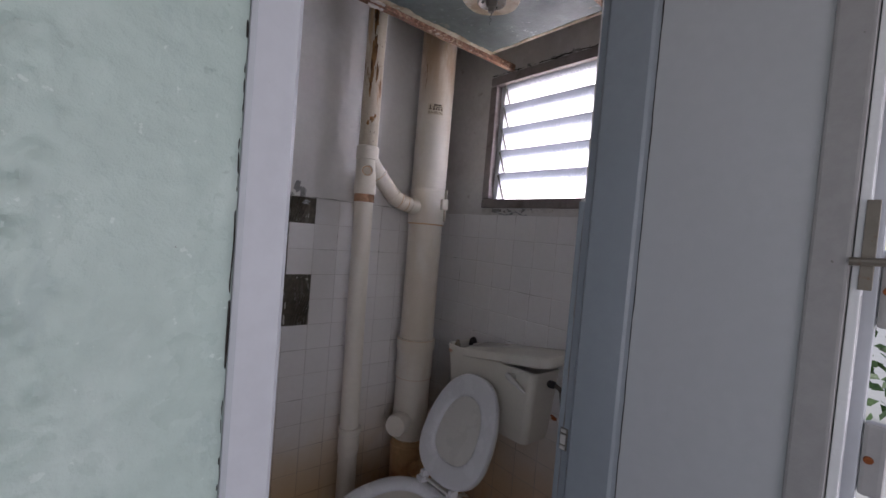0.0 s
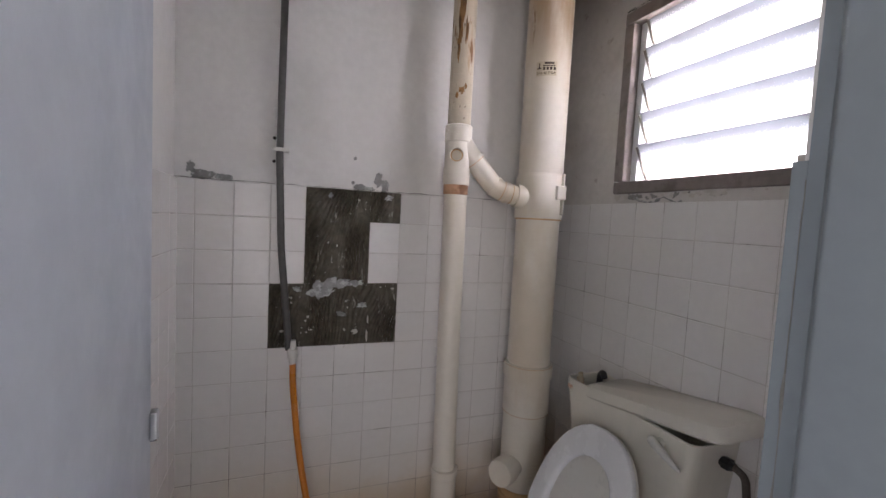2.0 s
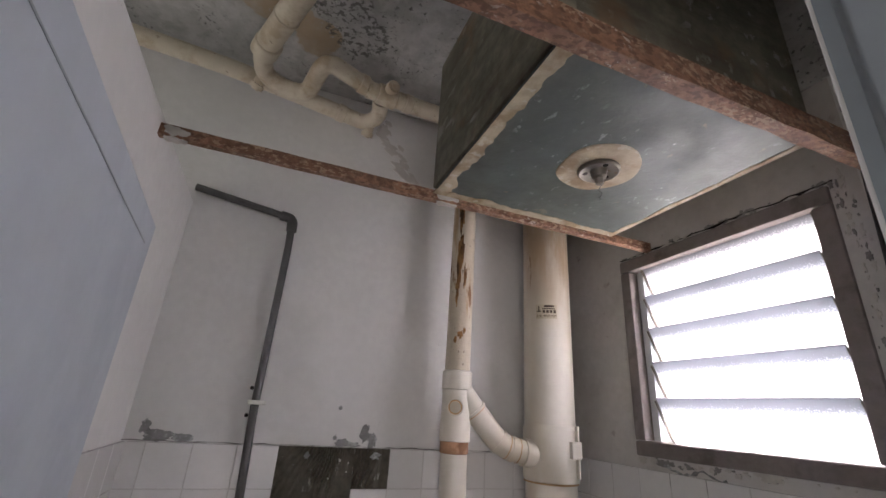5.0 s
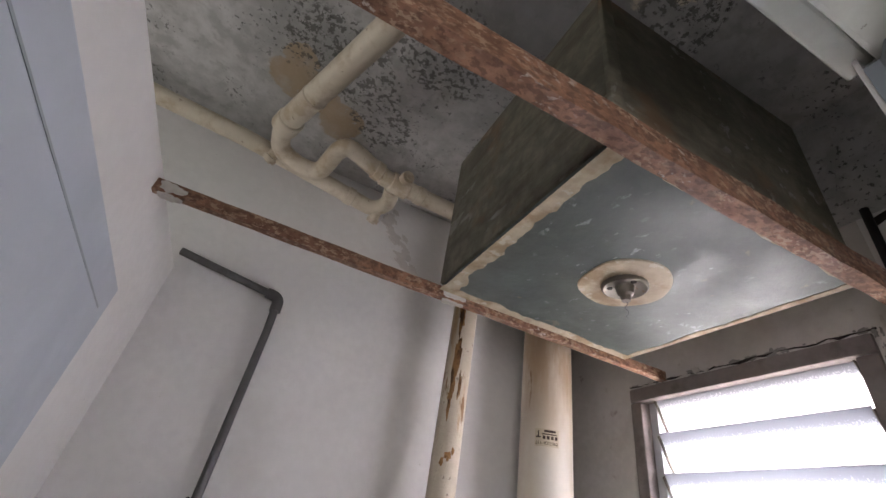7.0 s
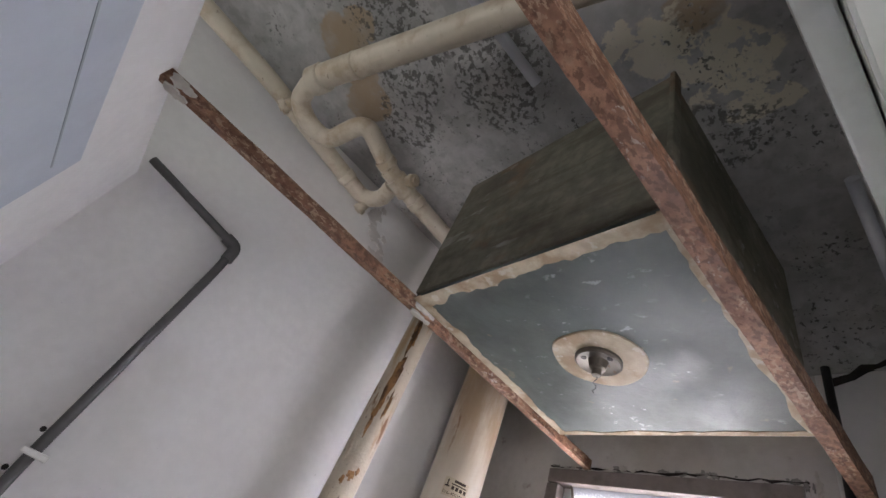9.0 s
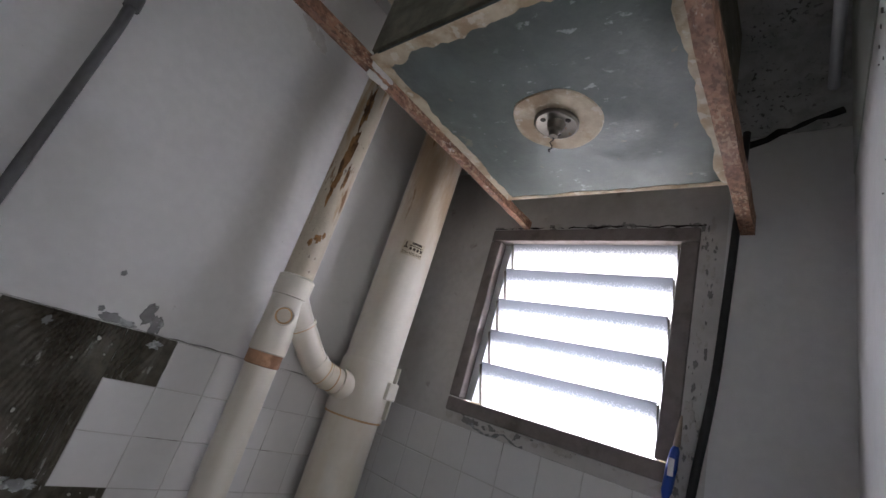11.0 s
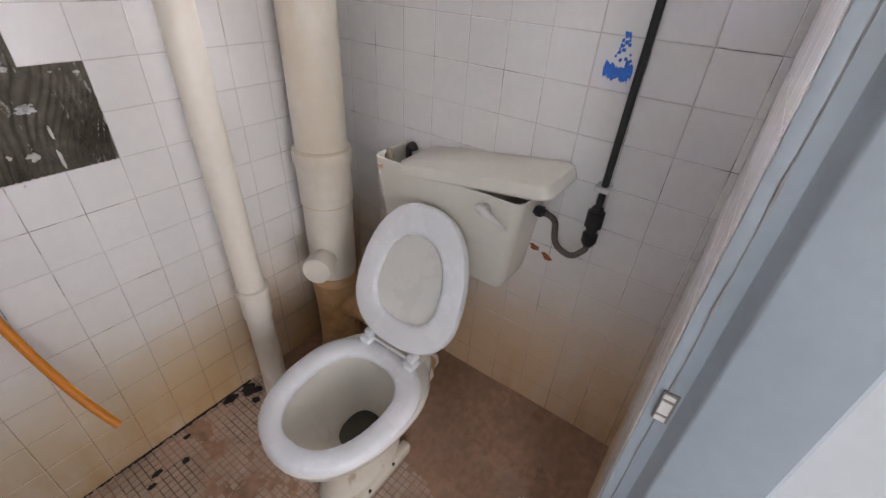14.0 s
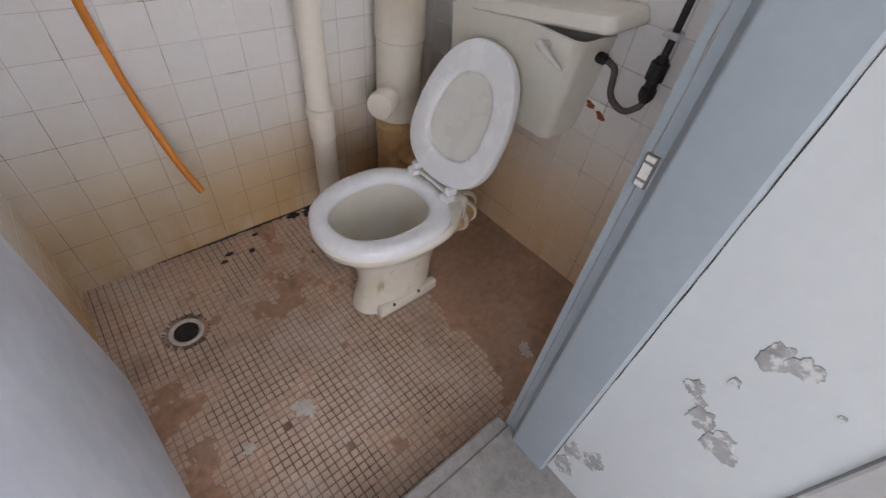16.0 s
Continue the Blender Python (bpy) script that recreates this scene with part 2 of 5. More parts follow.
M = dict(
    plaster=surface("white_plaster", (0.75, 0.74, 0.73), 0.75, grain=0.03, bump=0.25, bump_scale=25,
                    layers=[((0.42, 0.40, 0.37), 2.2, 0.5, 0.8, 0.35, None, ONE), ((0.3, 0.28, 0.25), 60, 0.72, 0.76, 0.5, None, ONE)]),
    grey_plaster=surface("grimy_plaster", (0.60, 0.575, 0.55), 0.8, grain=0.05, bump=0.35, bump_scale=30,
                         layers=[((0.33, 0.29, 0.265), 3, 0.45, 0.75, 0.5, None, ONE), ((0.22, 0.15, 0.13), 14, 0.62, 0.72, 0.5, None, ONE)]),
    tile=surface("glazed_tile", (0.78, 0.765, 0.755), 0.2, grain=0.02, bump=0.0, bump_scale=18, pieces=0.14, rough_var=0.02,
                 layers=[((0.62, 0.50, 0.32), 2.5, 0.2, 0.55, 0.75, (0.3, 0.8), ONE), (OCHRE, 3.5, 0.22, 0.55, 0.85, (0.1, 0.55), (1, 1, 0.35)),
                         ((0.3, 0.17, 0.06), 9, 0.5, 0.75, 0.5, (0.0, 0.3), (1, 1, 0.25)), ((0.45, 0.4, 0.34), 90, 0.74, 0.78, 0.4, None, ONE)]),
    grout=surface("dirty_grout", (0.60, 0.575, 0.55), 0.9, grain=0.1, layers=[((0.44, 0.41, 0.38), 3, 0.45, 0.6, 0.7, None, ONE), ((0.14, 0.115, 0.095), 9, 0.57, 0.62, 0.85, None, ONE), ((0.2, 0.11, 0.05), 5, 0.25, 0.55, 0.9, (0.15, 0.8), ONE)]),
    adhesive=surface("dark_tile_adhesive", (0.085, 0.074, 0.053), 0.5, grain=0.3, bump=0.5, bump_scale=80, rough_var=0.2,
                     layers=[((0.15, 0.135, 0.11), 30, 0.55, 0.66, 0.6, None, (1, 1, 0.25)), ((0.42, 0.40, 0.37), 75, 0.60, 0.64, 0.7, ("in", 9, 0.5, 0.6), (1, 1, 0.3))]),
    cement=surface("bare_cement", (0.27, 0.26, 0.25), 0.9, grain=0.15, bump=0.5, bump_scale=120, layers=[((0.16, 0.15, 0.14), 20, 0.5, 0.7, 0.6, None, ONE)]),
    ceiling=surface("stained_concrete", (0.52, 0.515, 0.51), 0.85, grain=0.14, grain_scale=24, bump=0.6, bump_scale=35,
                    layers=[((0.27, 0.265, 0.26), 3.2, 0.42, 0.66, 0.65, None, ONE), ((0.34, 0.335, 0.325), 14, 0.5, 0.62, 0.6, None, ONE),
                            ((0.40, 0.30, 0.19), 12, 0.1, 0.55, 0.85, ("at", 9, 0.11, CEILING_DAMP), ONE),
                            ((0.74, 0.69, 0.56), 18, 0.42, 0.46, 0.9, ("at", 13, 0.16, CEILING_PEEL), ONE),
                            ((0.10, 0.098, 0.09), 62, 0.50, 0.56, 0.8, ("at", 7, 0.16, CEILING_FLAKES), ONE),
                            ((0.07, 0.07, 0.066), 70, 0.57, 0.61, 0.8, ("in", 4.5, 0.48, 0.6), ONE),
                            ((0.48, 0.475, 0.46), 80, 0.60, 0.64, 0.6, ("in", 6.0, 0.5, 0.62), ONE)]),
    # Pale streaks and specks paint in gloss glints on the blisters; dark specks are chips.
    mint=surface("mint_wall_paint", (0.43, 0.53, 0.492), 0.33, grain=0.05, bump=0.8, bump_scale=40,
                 layers=[((0.40, 0.50, 0.47), 4, 0.5, 0.7, 0.5, None, ONE), ((0.60, 0.68, 0.655), 9, 0.5, 0.72, 0.45, None, (1, 1, 0.35)), ((0.37, 0.46, 0.44), 30, 0.58, 0.68, 0.6, None, (1, 1, 0.3)), ((0.72, 0.79, 0.75), 70, 0.66, 0.7, 0.35, None, ONE), ((0.2, 0.25, 0.235), 62, 0.66, 0.71, 0.7, ("in", 6, 0.45, 0.6), ONE)]),
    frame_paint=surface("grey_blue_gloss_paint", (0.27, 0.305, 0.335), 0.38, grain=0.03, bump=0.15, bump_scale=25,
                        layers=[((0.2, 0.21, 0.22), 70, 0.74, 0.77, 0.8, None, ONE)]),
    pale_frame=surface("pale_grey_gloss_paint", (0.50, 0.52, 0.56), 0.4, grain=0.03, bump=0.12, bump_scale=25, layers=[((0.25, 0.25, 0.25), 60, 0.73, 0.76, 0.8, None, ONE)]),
    door=surface("door_paint", (0.44, 0.48, 0.54), 0.42, grain=0.02, bump=0.08, bump_scale=12, layers=[((0.3, 0.32, 0.35), 90, 0.76, 0.78, 0.6, None, ONE)]),
    wall_white=surface("white_wall_paint", (0.45, 0.47, 0.485), 0.6, grain=0.02, bump=0.25, bump_scale=20,
                       layers=[((0.3, 0.31, 0.32), 7, 0.66, 0.69, 0.85, (0.8, 1.0), ONE), ((0.2, 0.2, 0.2), 70, 0.75, 0.78, 0.7, None, ONE)]),
    window_frame=surface("weathered_window_timber", (0.25, 0.215, 0.205), 0.65, grain=0.1, bump=0.35, bump_scale=60, layers=[((0.12, 0.09, 0.08), 10, 0.55, 0.7, 0.6, None, ONE)]),
    timber=surface("flaking_red_brown_timber", (0.29, 0.155, 0.098), 0.7, grain=0.3, grain_scale=60, bump=0.9, bump_scale=70,
                   layers=[((0.11, 0.058, 0.036), 95, 0.50, 0.56, 0.75, None, (0.6, 1, 1)), ((0.15, 0.075, 0.045), 14, 0.5, 0.62, 0.6, None, (0.3, 1, 1)), ((0.44, 0.31, 0.215), 130, 0.52, 0.57, 0.7, ("in", 10, 0.4, 0.55), (0.6, 1, 1)), ((0.58, 0.51, 0.45), 120, 0.56, 0.60, 0.8, ("in", 6, 0.54, 0.62), (0.6, 1, 1))]),
    ply=surface("weathered_plywood", (0.18, 0.17, 0.13), 0.7, grain=0.25, grain_scale=30, bump=0.3,
                layers=[((0.08, 0.072, 0.054), 4, 0.42, 0.65, 0.7, None, (1, 1, 2)), ((0.08, 0.055, 0.035), 30, 0.5, 0.64, 0.4, None, (0.12, 0.12, 1)), ((0.34, 0.35, 0.32), 26, 0.60, 0.64, 0.7, ("in", 4, 0.45, 0.58), (1, 0.3, 1)), ((0.20, 0.12, 0.065), 4, 0.56, 0.66, 0.6, None, ONE)]),
    panel=surface("green_grey_painted_sheet", (0.092, 0.105, 0.094), 0.5, grain=0.10, grain_scale=30, bump=0.3, bump_scale=85, rough_var=0.14, ior=1.36,
                  layers=[((0.125, 0.14, 0.135), 6, 0.50, 0.68, 0.6, None, ONE), ((0.065, 0.08, 0.078), 3, 0.45, 0.75, 0.5, None, ONE), ((0.34, 0.36, 0.365), 48, 0.60, 0.66, 0.6, ("in", 5, 0.48, 0.6), (1, 0.6, 1)), ((0.2, 0.17, 0.12), 20, 0.66, 0.7, 0.5, None, ONE)]),
    tan=surface("tan_sealant", (0.42, 0.35, 0.25), 0.75, grain=0.15, bump=0.6, bump_scale=50, layers=[((0.24, 0.165, 0.09), 14, 0.46, 0.62, 0.75, None, ONE), ((0.5, 0.46, 0.38), 30, 0.56, 0.62, 0.6, None, ONE)]),
    pvc=surface("cream_pvc", (0.76, 0.715, 0.63), 0.38, grain=0.03, bump=0.06, bump_scale=20,
                layers=[((0.56, 0.43, 0.26), 3.5, 0.48, 0.66, 0.35, (0.55, 0.0), (1, 1, 0.3)), ((0.46, 0.31, 0.17), 6, 0.45, 0.6, 0.6, (0.0, 0.45), ONE), ((0.42, 0.27, 0.14), 4, 0.36, 0.6, 0.8, (2.25, 1.95), (2, 2, 0.4)), ((0.22, 0.10, 0.04), 9, 0.6, 0.66, 0.8, (2.2, 2.0), (2.5, 2.5, 0.5)),
                        ((0.62, 0.58, 0.52), 70, 0.7, 0.74, 0.5, None, (1, 1, 0.3))]),
    rusty_pvc=surface("rust_scarred_pvc", (0.60, 0.53, 0.42), 0.5, grain=0.05, bump=0.3,
                      layers=[((0.42, 0.26, 0.12), 6, 0.5, 0.62, 0.8, None, (2.4, 2.4, 0.4)), ((0.2, 0.09, 0.03), 11, 0.6, 0.65, 0.9, None, (2.4, 2.4, 0.5)), ((0.14, 0.10, 0.08), 45, 0.62, 0.66, 0.7, None, (1, 1, 0.6))]),
    brown_pvc=surface("brown_stained_fitting", (0.62, 0.40, 0.2), 0.45, grain=0.12, bump=0.2, layers=[((0.40, 0.21, 0.08), 9, 0.45, 0.65, 0.6, None, ONE)]),
    ceramic=surface("cream_ceramic", (0.78, 0.75, 0.67), 0.16, grain=0.02, bump=0.02, rough_var=0.05,
                    layers=[((0.55, 0.45, 0.27), 6, 0.3, 0.65, 0.4, (0.15, 0.42), ONE), ((0.36, 0.22, 0.09), 14, 0.58, 0.7, 0.6, (0.15, 0.36), (1, 1, 0.3))]),
    seat=surface("white_plastic", (0.78, 0.79, 0.81), 0.25, grain=0.015, bump=0.02),
    lid_plastic=surface("off_white_plastic", (0.70, 0.69, 0.65), 0.3, grain=0.015, bump=0.02),
    black=surface("black_pipe", (0.02, 0.02, 0.022), 0.45, grain=0.2, layers=[((0.2, 0.19, 0.18), 40, 0.7, 0.74, 0.6, None, ONE)]),
    grey_pipe=surface("dark_grey_pipe", (0.115, 0.112, 0.112), 0.45, grain=0.1, bump=0.05),
    steel=surface("worn_metal", (0.22, 0.2, 0.17), 0.55, 0.7, grain=0.1, layers=[((0.2, 0.1, 0.05), 40, 0.6, 0.7, 0.6, None, ONE)]),
    hose=surface("orange_hose", (0.60, 0.205, 0.018), 0.35, grain=0.05, bump=0.02),
    flex=surface("braided_hose", (0.14, 0.12, 0.10), 0.5, 0.3, grain=0.3, grain_scale=300),
    mosaic=surface("brown_mosaic", (0.56, 0.42, 0.325), 0.5, grain=0.15, bump=0.15, pieces=0.45,
                   layers=[((0.58, 0.50, 0.43), 5, 0.47, 0.66, 0.6, None, ONE), ((0.27, 0.175, 0.12), 4, 0.54, 0.72, 0.5, None, ONE), ((0.52, 0.48, 0.44), 55, 0.7, 0.74, 0.6, None, ONE)]),
    floor_grout=surface("dark_floor_grout", (0.21, 0.147, 0.11), 0.9, grain=0.3, layers=[((0.34, 0.26, 0.20), 5, 0.46, 0.6, 0.85, None, ONE)]),
    screed=surface("dirty_floor_screed", (0.42, 0.26, 0.175), 0.7, grain=0.2, bump=0.3, bump_scale=70,
                   layers=[((0.34, 0.25, 0.195), 5, 0.5, 0.68, 0.55, None, ONE), ((0.13, 0.075, 0.05), 9, 0.54, 0.72, 0.55, None, ONE)]),
    east_tile=surface("stained_glazed_tile", (0.78, 0.765, 0.755), 0.2, grain=0.02, bump=0.0, bump_scale=18, pieces=0.14, rough_var=0.02,
                      layers=[((0.66, 0.53, 0.36), 2.5, 0.15, 0.45, 0.6, (0.45, 0.95), ONE), ((0.66, 0.43, 0.22), 3.5, 0.2, 0.5, 0.7, (0.3, 0.72), (1, 1, 0.35)),
                              ((0.46, 0.24, 0.09), 9, 0.48, 0.7, 0.4, (0.12, 0.45), (1, 1, 0.25)), ((0.45, 0.4, 0.34), 90, 0.74, 0.78, 0.4, None, ONE)]),
    patch=surface("scuffed_cement_patch", (0.30, 0.30, 0.30), 0.9, grain=0.15, bump=0.5, bump_scale=120,
                  layers=[((0.17, 0.17, 0.17), 14, 0.5, 0.68, 0.6, None, ONE), ((0.52, 0.53, 0.53), 45, 0.5, 0.6, 0.8, None, ONE)]),
    pale_pvc=surface("pale_grubby_pvc", (0.63, 0.565, 0.455), 0.42, grain=0.04, bump=0.08, bump_scale=20, layers=[((0.38, 0.28, 0.17), 9, 0.5, 0.66, 0.65, None, ONE), ((0.22, 0.15, 0.09), 50, 0.66, 0.7, 0.6, None, ONE)]),
    post_paint=surface("worn_grey_post_paint", (0.33, 0.325, 0.325), 0.5, grain=0.06, bump=0.3, bump_scale=40, layers=[((0.55, 0.54, 0.52), 30, 0.68, 0.71, 0.8, None, (1, 1, 0.5)), ((0.12, 0.1, 0.09), 45, 0.7, 0.73, 0.8, None, ONE)]),
    splash_blue=surface("blue_paint", (0.03, 0.15, 0.6), 0.5, grain=0.15, layers=[((0.5, 0.6, 0.75), 60, 0.6, 0.68, 0.6, None, ONE)]),
    rusty_band=surface("rust_stained_band", (0.46, 0.26, 0.15), 0.6, grain=0.2, bump=0.2, layers=[((0.2, 0.09, 0.04), 18, 0.5, 0.62, 0.7, None, ONE), ((0.62, 0.52, 0.4), 25, 0.6, 0.68, 0.6, None, ONE)]),
    rust_scar=surface("dark_rust_scar", (0.36, 0.19, 0.075), 0.8, grain=0.3, bump=0.5, layers=[((0.06, 0.03, 0.015), 40, 0.5, 0.6, 0.8, None, (1, 1, 0.4))]),
    # Real grime, and flat black painted in for the shade inside holes and gaps.
    dirt=surface("black_dirt_and_hollows", (0.03, 0.026, 0.022), 0.9, grain=0.4, bump=0.6),
    lime=surface("white_plaster_splash", (0.55, 0.52, 0.48), 0.9, grain=0.1, bump=0.5),
    blue=surface("blue_plastic", (0.015, 0.06, 0.33), 0.35, grain=0.08),
    bristle=surface("brush_bristle", (0.4, 0.32, 0.25), 0.8, grain=0.2),
    red=surface("faded_red_sticker", (0.62, 0.36, 0.25), 0.5, grain=0.1, layers=[((0.75, 0.68, 0.58), 150, 0.5, 0.56, 0.8, None, ONE)]),
    chrome=surface("dull_chrome", (0.55, 0.57, 0.60), 0.25, 0.9, grain=0.05, bump=0.02),
    pale_green=surface("pale_green_paint", (0.55, 0.575, 0.53), 0.6, grain=0.03, bump=0.3, bump_scale=25, layers=[((0.36, 0.37, 0.33), 5, 0.52, 0.7, 0.5, None, ONE), ((0.2, 0.19, 0.16), 40, 0.7, 0.74, 0.7, None, ONE)]),
    rust=surface("rust", (0.30, 0.09, 0.025), 0.85, grain=0.3),
    paper=surface("cream_sticker", (0.60, 0.52, 0.38), 0.6, grain=0.04),
    ink=surface("dark_ink", (0.06, 0.04, 0.03), 0.7),
    water=surface("dark_water", (0.05, 0.045, 0.03), 0.05, bump=0.0),
    alu=surface("dull_aluminium", (0.6, 0.6, 0.6), 0.45, 0.6, grain=0.05),
    grass=surface("grass_ground", (0.08, 0.13, 0.04), 0.9, grain=0.3, grain_scale=6),
    leaf=surface("leaf", (0.07, 0.13, 0.03), 0.6, grain=0.3),
    concrete=surface("yard_concrete", (0.4, 0.39, 0.37), 0.85, grain=0.08, bump=0.3),
)

glass = bpy.data.materials.new("frosted_glass")
glass.use_nodes = True
gn = glass.node_tree
gn.nodes.clear()
g_out, g_mix, g_tr, g_gl = (gn.nodes.new("ShaderNode" + k) for k in ("OutputMaterial", "MixShader", "BsdfTranslucent", "BsdfGlossy"))
g_tr.inputs[0].default_value = (0.9, 0.93, 0.95, 1)
g_gl.inputs["Roughness"].default_value = 0.35
g_mix.inputs[0].default_value = 0.06
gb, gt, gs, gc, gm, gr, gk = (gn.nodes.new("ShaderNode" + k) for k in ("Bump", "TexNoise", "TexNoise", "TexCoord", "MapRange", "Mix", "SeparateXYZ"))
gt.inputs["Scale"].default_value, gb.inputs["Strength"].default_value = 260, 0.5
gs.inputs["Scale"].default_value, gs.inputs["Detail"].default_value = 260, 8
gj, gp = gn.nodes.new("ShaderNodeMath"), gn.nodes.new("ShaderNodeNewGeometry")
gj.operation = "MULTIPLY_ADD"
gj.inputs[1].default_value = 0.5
# Grey blade tops paint in the overlap's dimmer light, broken by frost speckle.
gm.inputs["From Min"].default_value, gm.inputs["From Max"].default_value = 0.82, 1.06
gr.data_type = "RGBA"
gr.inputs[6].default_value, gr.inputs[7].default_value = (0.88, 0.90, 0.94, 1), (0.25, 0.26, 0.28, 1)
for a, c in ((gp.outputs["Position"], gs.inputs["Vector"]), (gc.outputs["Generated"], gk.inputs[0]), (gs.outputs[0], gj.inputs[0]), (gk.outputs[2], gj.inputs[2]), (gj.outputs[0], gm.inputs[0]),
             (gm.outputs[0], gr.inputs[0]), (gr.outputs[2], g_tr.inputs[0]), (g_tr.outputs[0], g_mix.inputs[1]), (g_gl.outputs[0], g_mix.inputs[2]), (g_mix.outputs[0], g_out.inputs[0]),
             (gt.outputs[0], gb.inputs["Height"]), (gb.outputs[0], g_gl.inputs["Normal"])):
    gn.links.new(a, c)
M["glass"] = glass

# ---- shape helpers ----


def box(bm, x0, x1, y0, y1, z0, z1, bevel=0.0, segs=2):
    vs = bmesh.ops.create_cube(bm, size=1.0)["verts"]
    for v in vs:
        v.co = Vector((x0 + (v.co.x + 0.5) * (x1 - x0), y0 + (v.co.y + 0.5) * (y1 - y0), z0 + (v.co.z + 0.5) * (z1 - z0)))
    if bevel:
        es = list({e for v in vs for e in v.link_edges})
        bmesh.ops.bevel(bm, geom=es, offset=bevel, segments=segs, affect="EDGES", profile=0.6)
    return bm


def boxed(x0, x1, y0, y1, z0, z1, bevel=0.0, segs=2):
    return box(bmesh.new(), x0, x1, y0, y1, z0, z1, bevel, segs)


def rings(bm, loops, close_start=True, close_end=True):
    """Skins a row of vertex loops of equal length."""
    made = [[bm.verts.new(p) for p in loop] for loop in loops]
    k = len(made[0])
    for a, b in zip(made, made[1:]):
        for i in range(k):
            bm.faces.new((a[i], a[(i + 1) % k], b[(i + 1) % k], b[i]))
    if close_start:
        bm.faces.new(made[0][::-1])
    if close_end:
        bm.faces.new(made[-1])
    return bm


def tube(bm, points, radius, segs=20, ends=True):
    """A round bar along points; radius: one number or one for each point."""
    pts = [Vector(p) for p in points]
    rad = radius if isinstance(radius, (list, tuple)) else [radius] * len(pts)
    ways = [(pts[min(i + 1, len(pts) - 1)] - pts[max(i - 1, 0)]).normalized() for i in range(len(pts))]
    side = ways[0].orthogonal().normalized()
    loops = []
    for p, w, r in zip(pts, ways, rad):
        side = (side - w * side.dot(w)).normalized()
        up = w.cross(side)
        loops.append([p + (side * math.cos(a) + up * math.sin(a)) * r for a in (2 * math.pi * k / segs for k in range(segs))])
    return rings(bm, loops, ends, ends)


def bent(points, radius, steps=7):
    """The points with their corners rounded."""
    pts = [Vector(p) for p in points]
    out = [pts[0]]
    for a, b, c in zip(pts, pts[1:], pts[2:]):
        u, v = (a - b), (c - b)
        r = min(radius, u.length * 0.49, v.length * 0.49)
        s, e = b + u.normalized() * r, b + v.normalized() * r
        out += [s * (1 - q) ** 2 + b * 2 * q * (1 - q) + e * q * q for q in (k / steps for k in range(steps + 1))]
    return out + [pts[-1]]


def turned(bm, base, axis, profile, segs=28):
    """A turned shape: profile of (distance along the axis, radius)."""
    base, axis = Vector(base), Vector(axis).normalized()
    return tube_profile(bm, base, axis, profile, segs)


def tube_profile(bm, base, axis, profile, segs):
    side = axis.orthogonal().normalized()
    up = axis.cross(side)
    loops = [[base + axis * d + (side * math.cos(a) + up * math.sin(a)) * max(r, 1e-4) for a in (2 * math.pi * k / segs for k in range(segs))] for d, r in profile]
    return rings(bm, loops)


def link_mesh(name, bm, material, smooth=False):
    bmesh.ops.recalc_face_normals(bm, faces=bm.faces[:])
    me = bpy.data.meshes.new(name)
    bm.to_mesh(me)
    bm.free()
    me.materials.append(M[material])
    if smooth:
        me.shade_smooth()
        me.set_sharp_from_angle(angle=radians(38))
    return me


def part(name, bm, material, parent=None, label="", smooth=False):
    ob = new(name, link_mesh(name, bm, material, smooth))
    if parent is not None:
        ob.parent = parent
        ob.matrix_parent_inverse = Matrix.Translation(parent.location).inverted()
    return tagged(ob, label)


def thing(name, place, label, category, group=""):
    ob = new(name)
    ob.location, ob.empty_display_size = place, 0.05
    return tagged(ob, label, category, group)


def solid(name, bm, material, label, category, kind="", smooth=False, group=""):
    return tagged(part(name, bm, material, None, "", smooth), label, category, group, kind)


def wavy(x, y, z=0.0, k=1.0):
    return noise.noise(Vector((x * k, y * k, z * k)))


# ---- large structure ----
XW, XE, YS, YN, ZC = 0.032, 1.432, 0.564, 1.805, 2.76
TOP = 1.509
W_Y0, W_Y1, W_Z0, W_Z1 = 0.846, 1.474, 1.541, 2.152

solid("wall_north", boxed(-1.3, 1.55, YN, YN + 0.12, 0, ZC), "plaster", "white painted plaster wall above glazed tiles", "wall", "structure")
bm = bmesh.new()
PIER = 0.79
for y0, y1, z0, z1 in ((PIER, YN, 0, W_Z0), (PIER, W_Y0, W_Z0, W_Z1), (W_Y1, YN, W_Z0, W_Z1), (PIER, YN, W_Z1, 2.41)):
    box(bm, XE, 1.55, y0, y1, z0, z1)
wall_east = solid("wall_east", bm, "grey_plaster", "grimy grey plaster wall with a louvre window", "wall", "structure")
solid("wall_east_pier", boxed(XE - 0.0015, 1.55, YS - 0.1, PIER, 0, 2.41), "plaster", "smooth white plaster beside the supply pipe", "wall", "structure")
solid("beam_east", boxed(XE - 0.004, 1.55, 0.43, YN, 2.412, ZC), "ceiling", "stained bare concrete beam over the wall", "beam", "structure")
wall_west = solid("wall_west", boxed(-0.05, XW, 0.575, YN, 0, 2.2), "plaster", "low white plastered partition open at the top", "wall", "structure")
bm = bmesh.new()
box(bm, 0.846, XE, 0.5582, YS, 0, 2.275)
box(bm, 0.863, XE, 0.435, 0.558, 0, 2.275)
wall_south = solid("wall_south", bm, "plaster", "white plastered wall round the toilet doorway", "wall", "structure")
solid("fascia_south", boxed(0.05, XE, 0.435, 0.566, 2.28, ZC), "pale_green", "pale painted beam above the doorway", "beam", "structure")
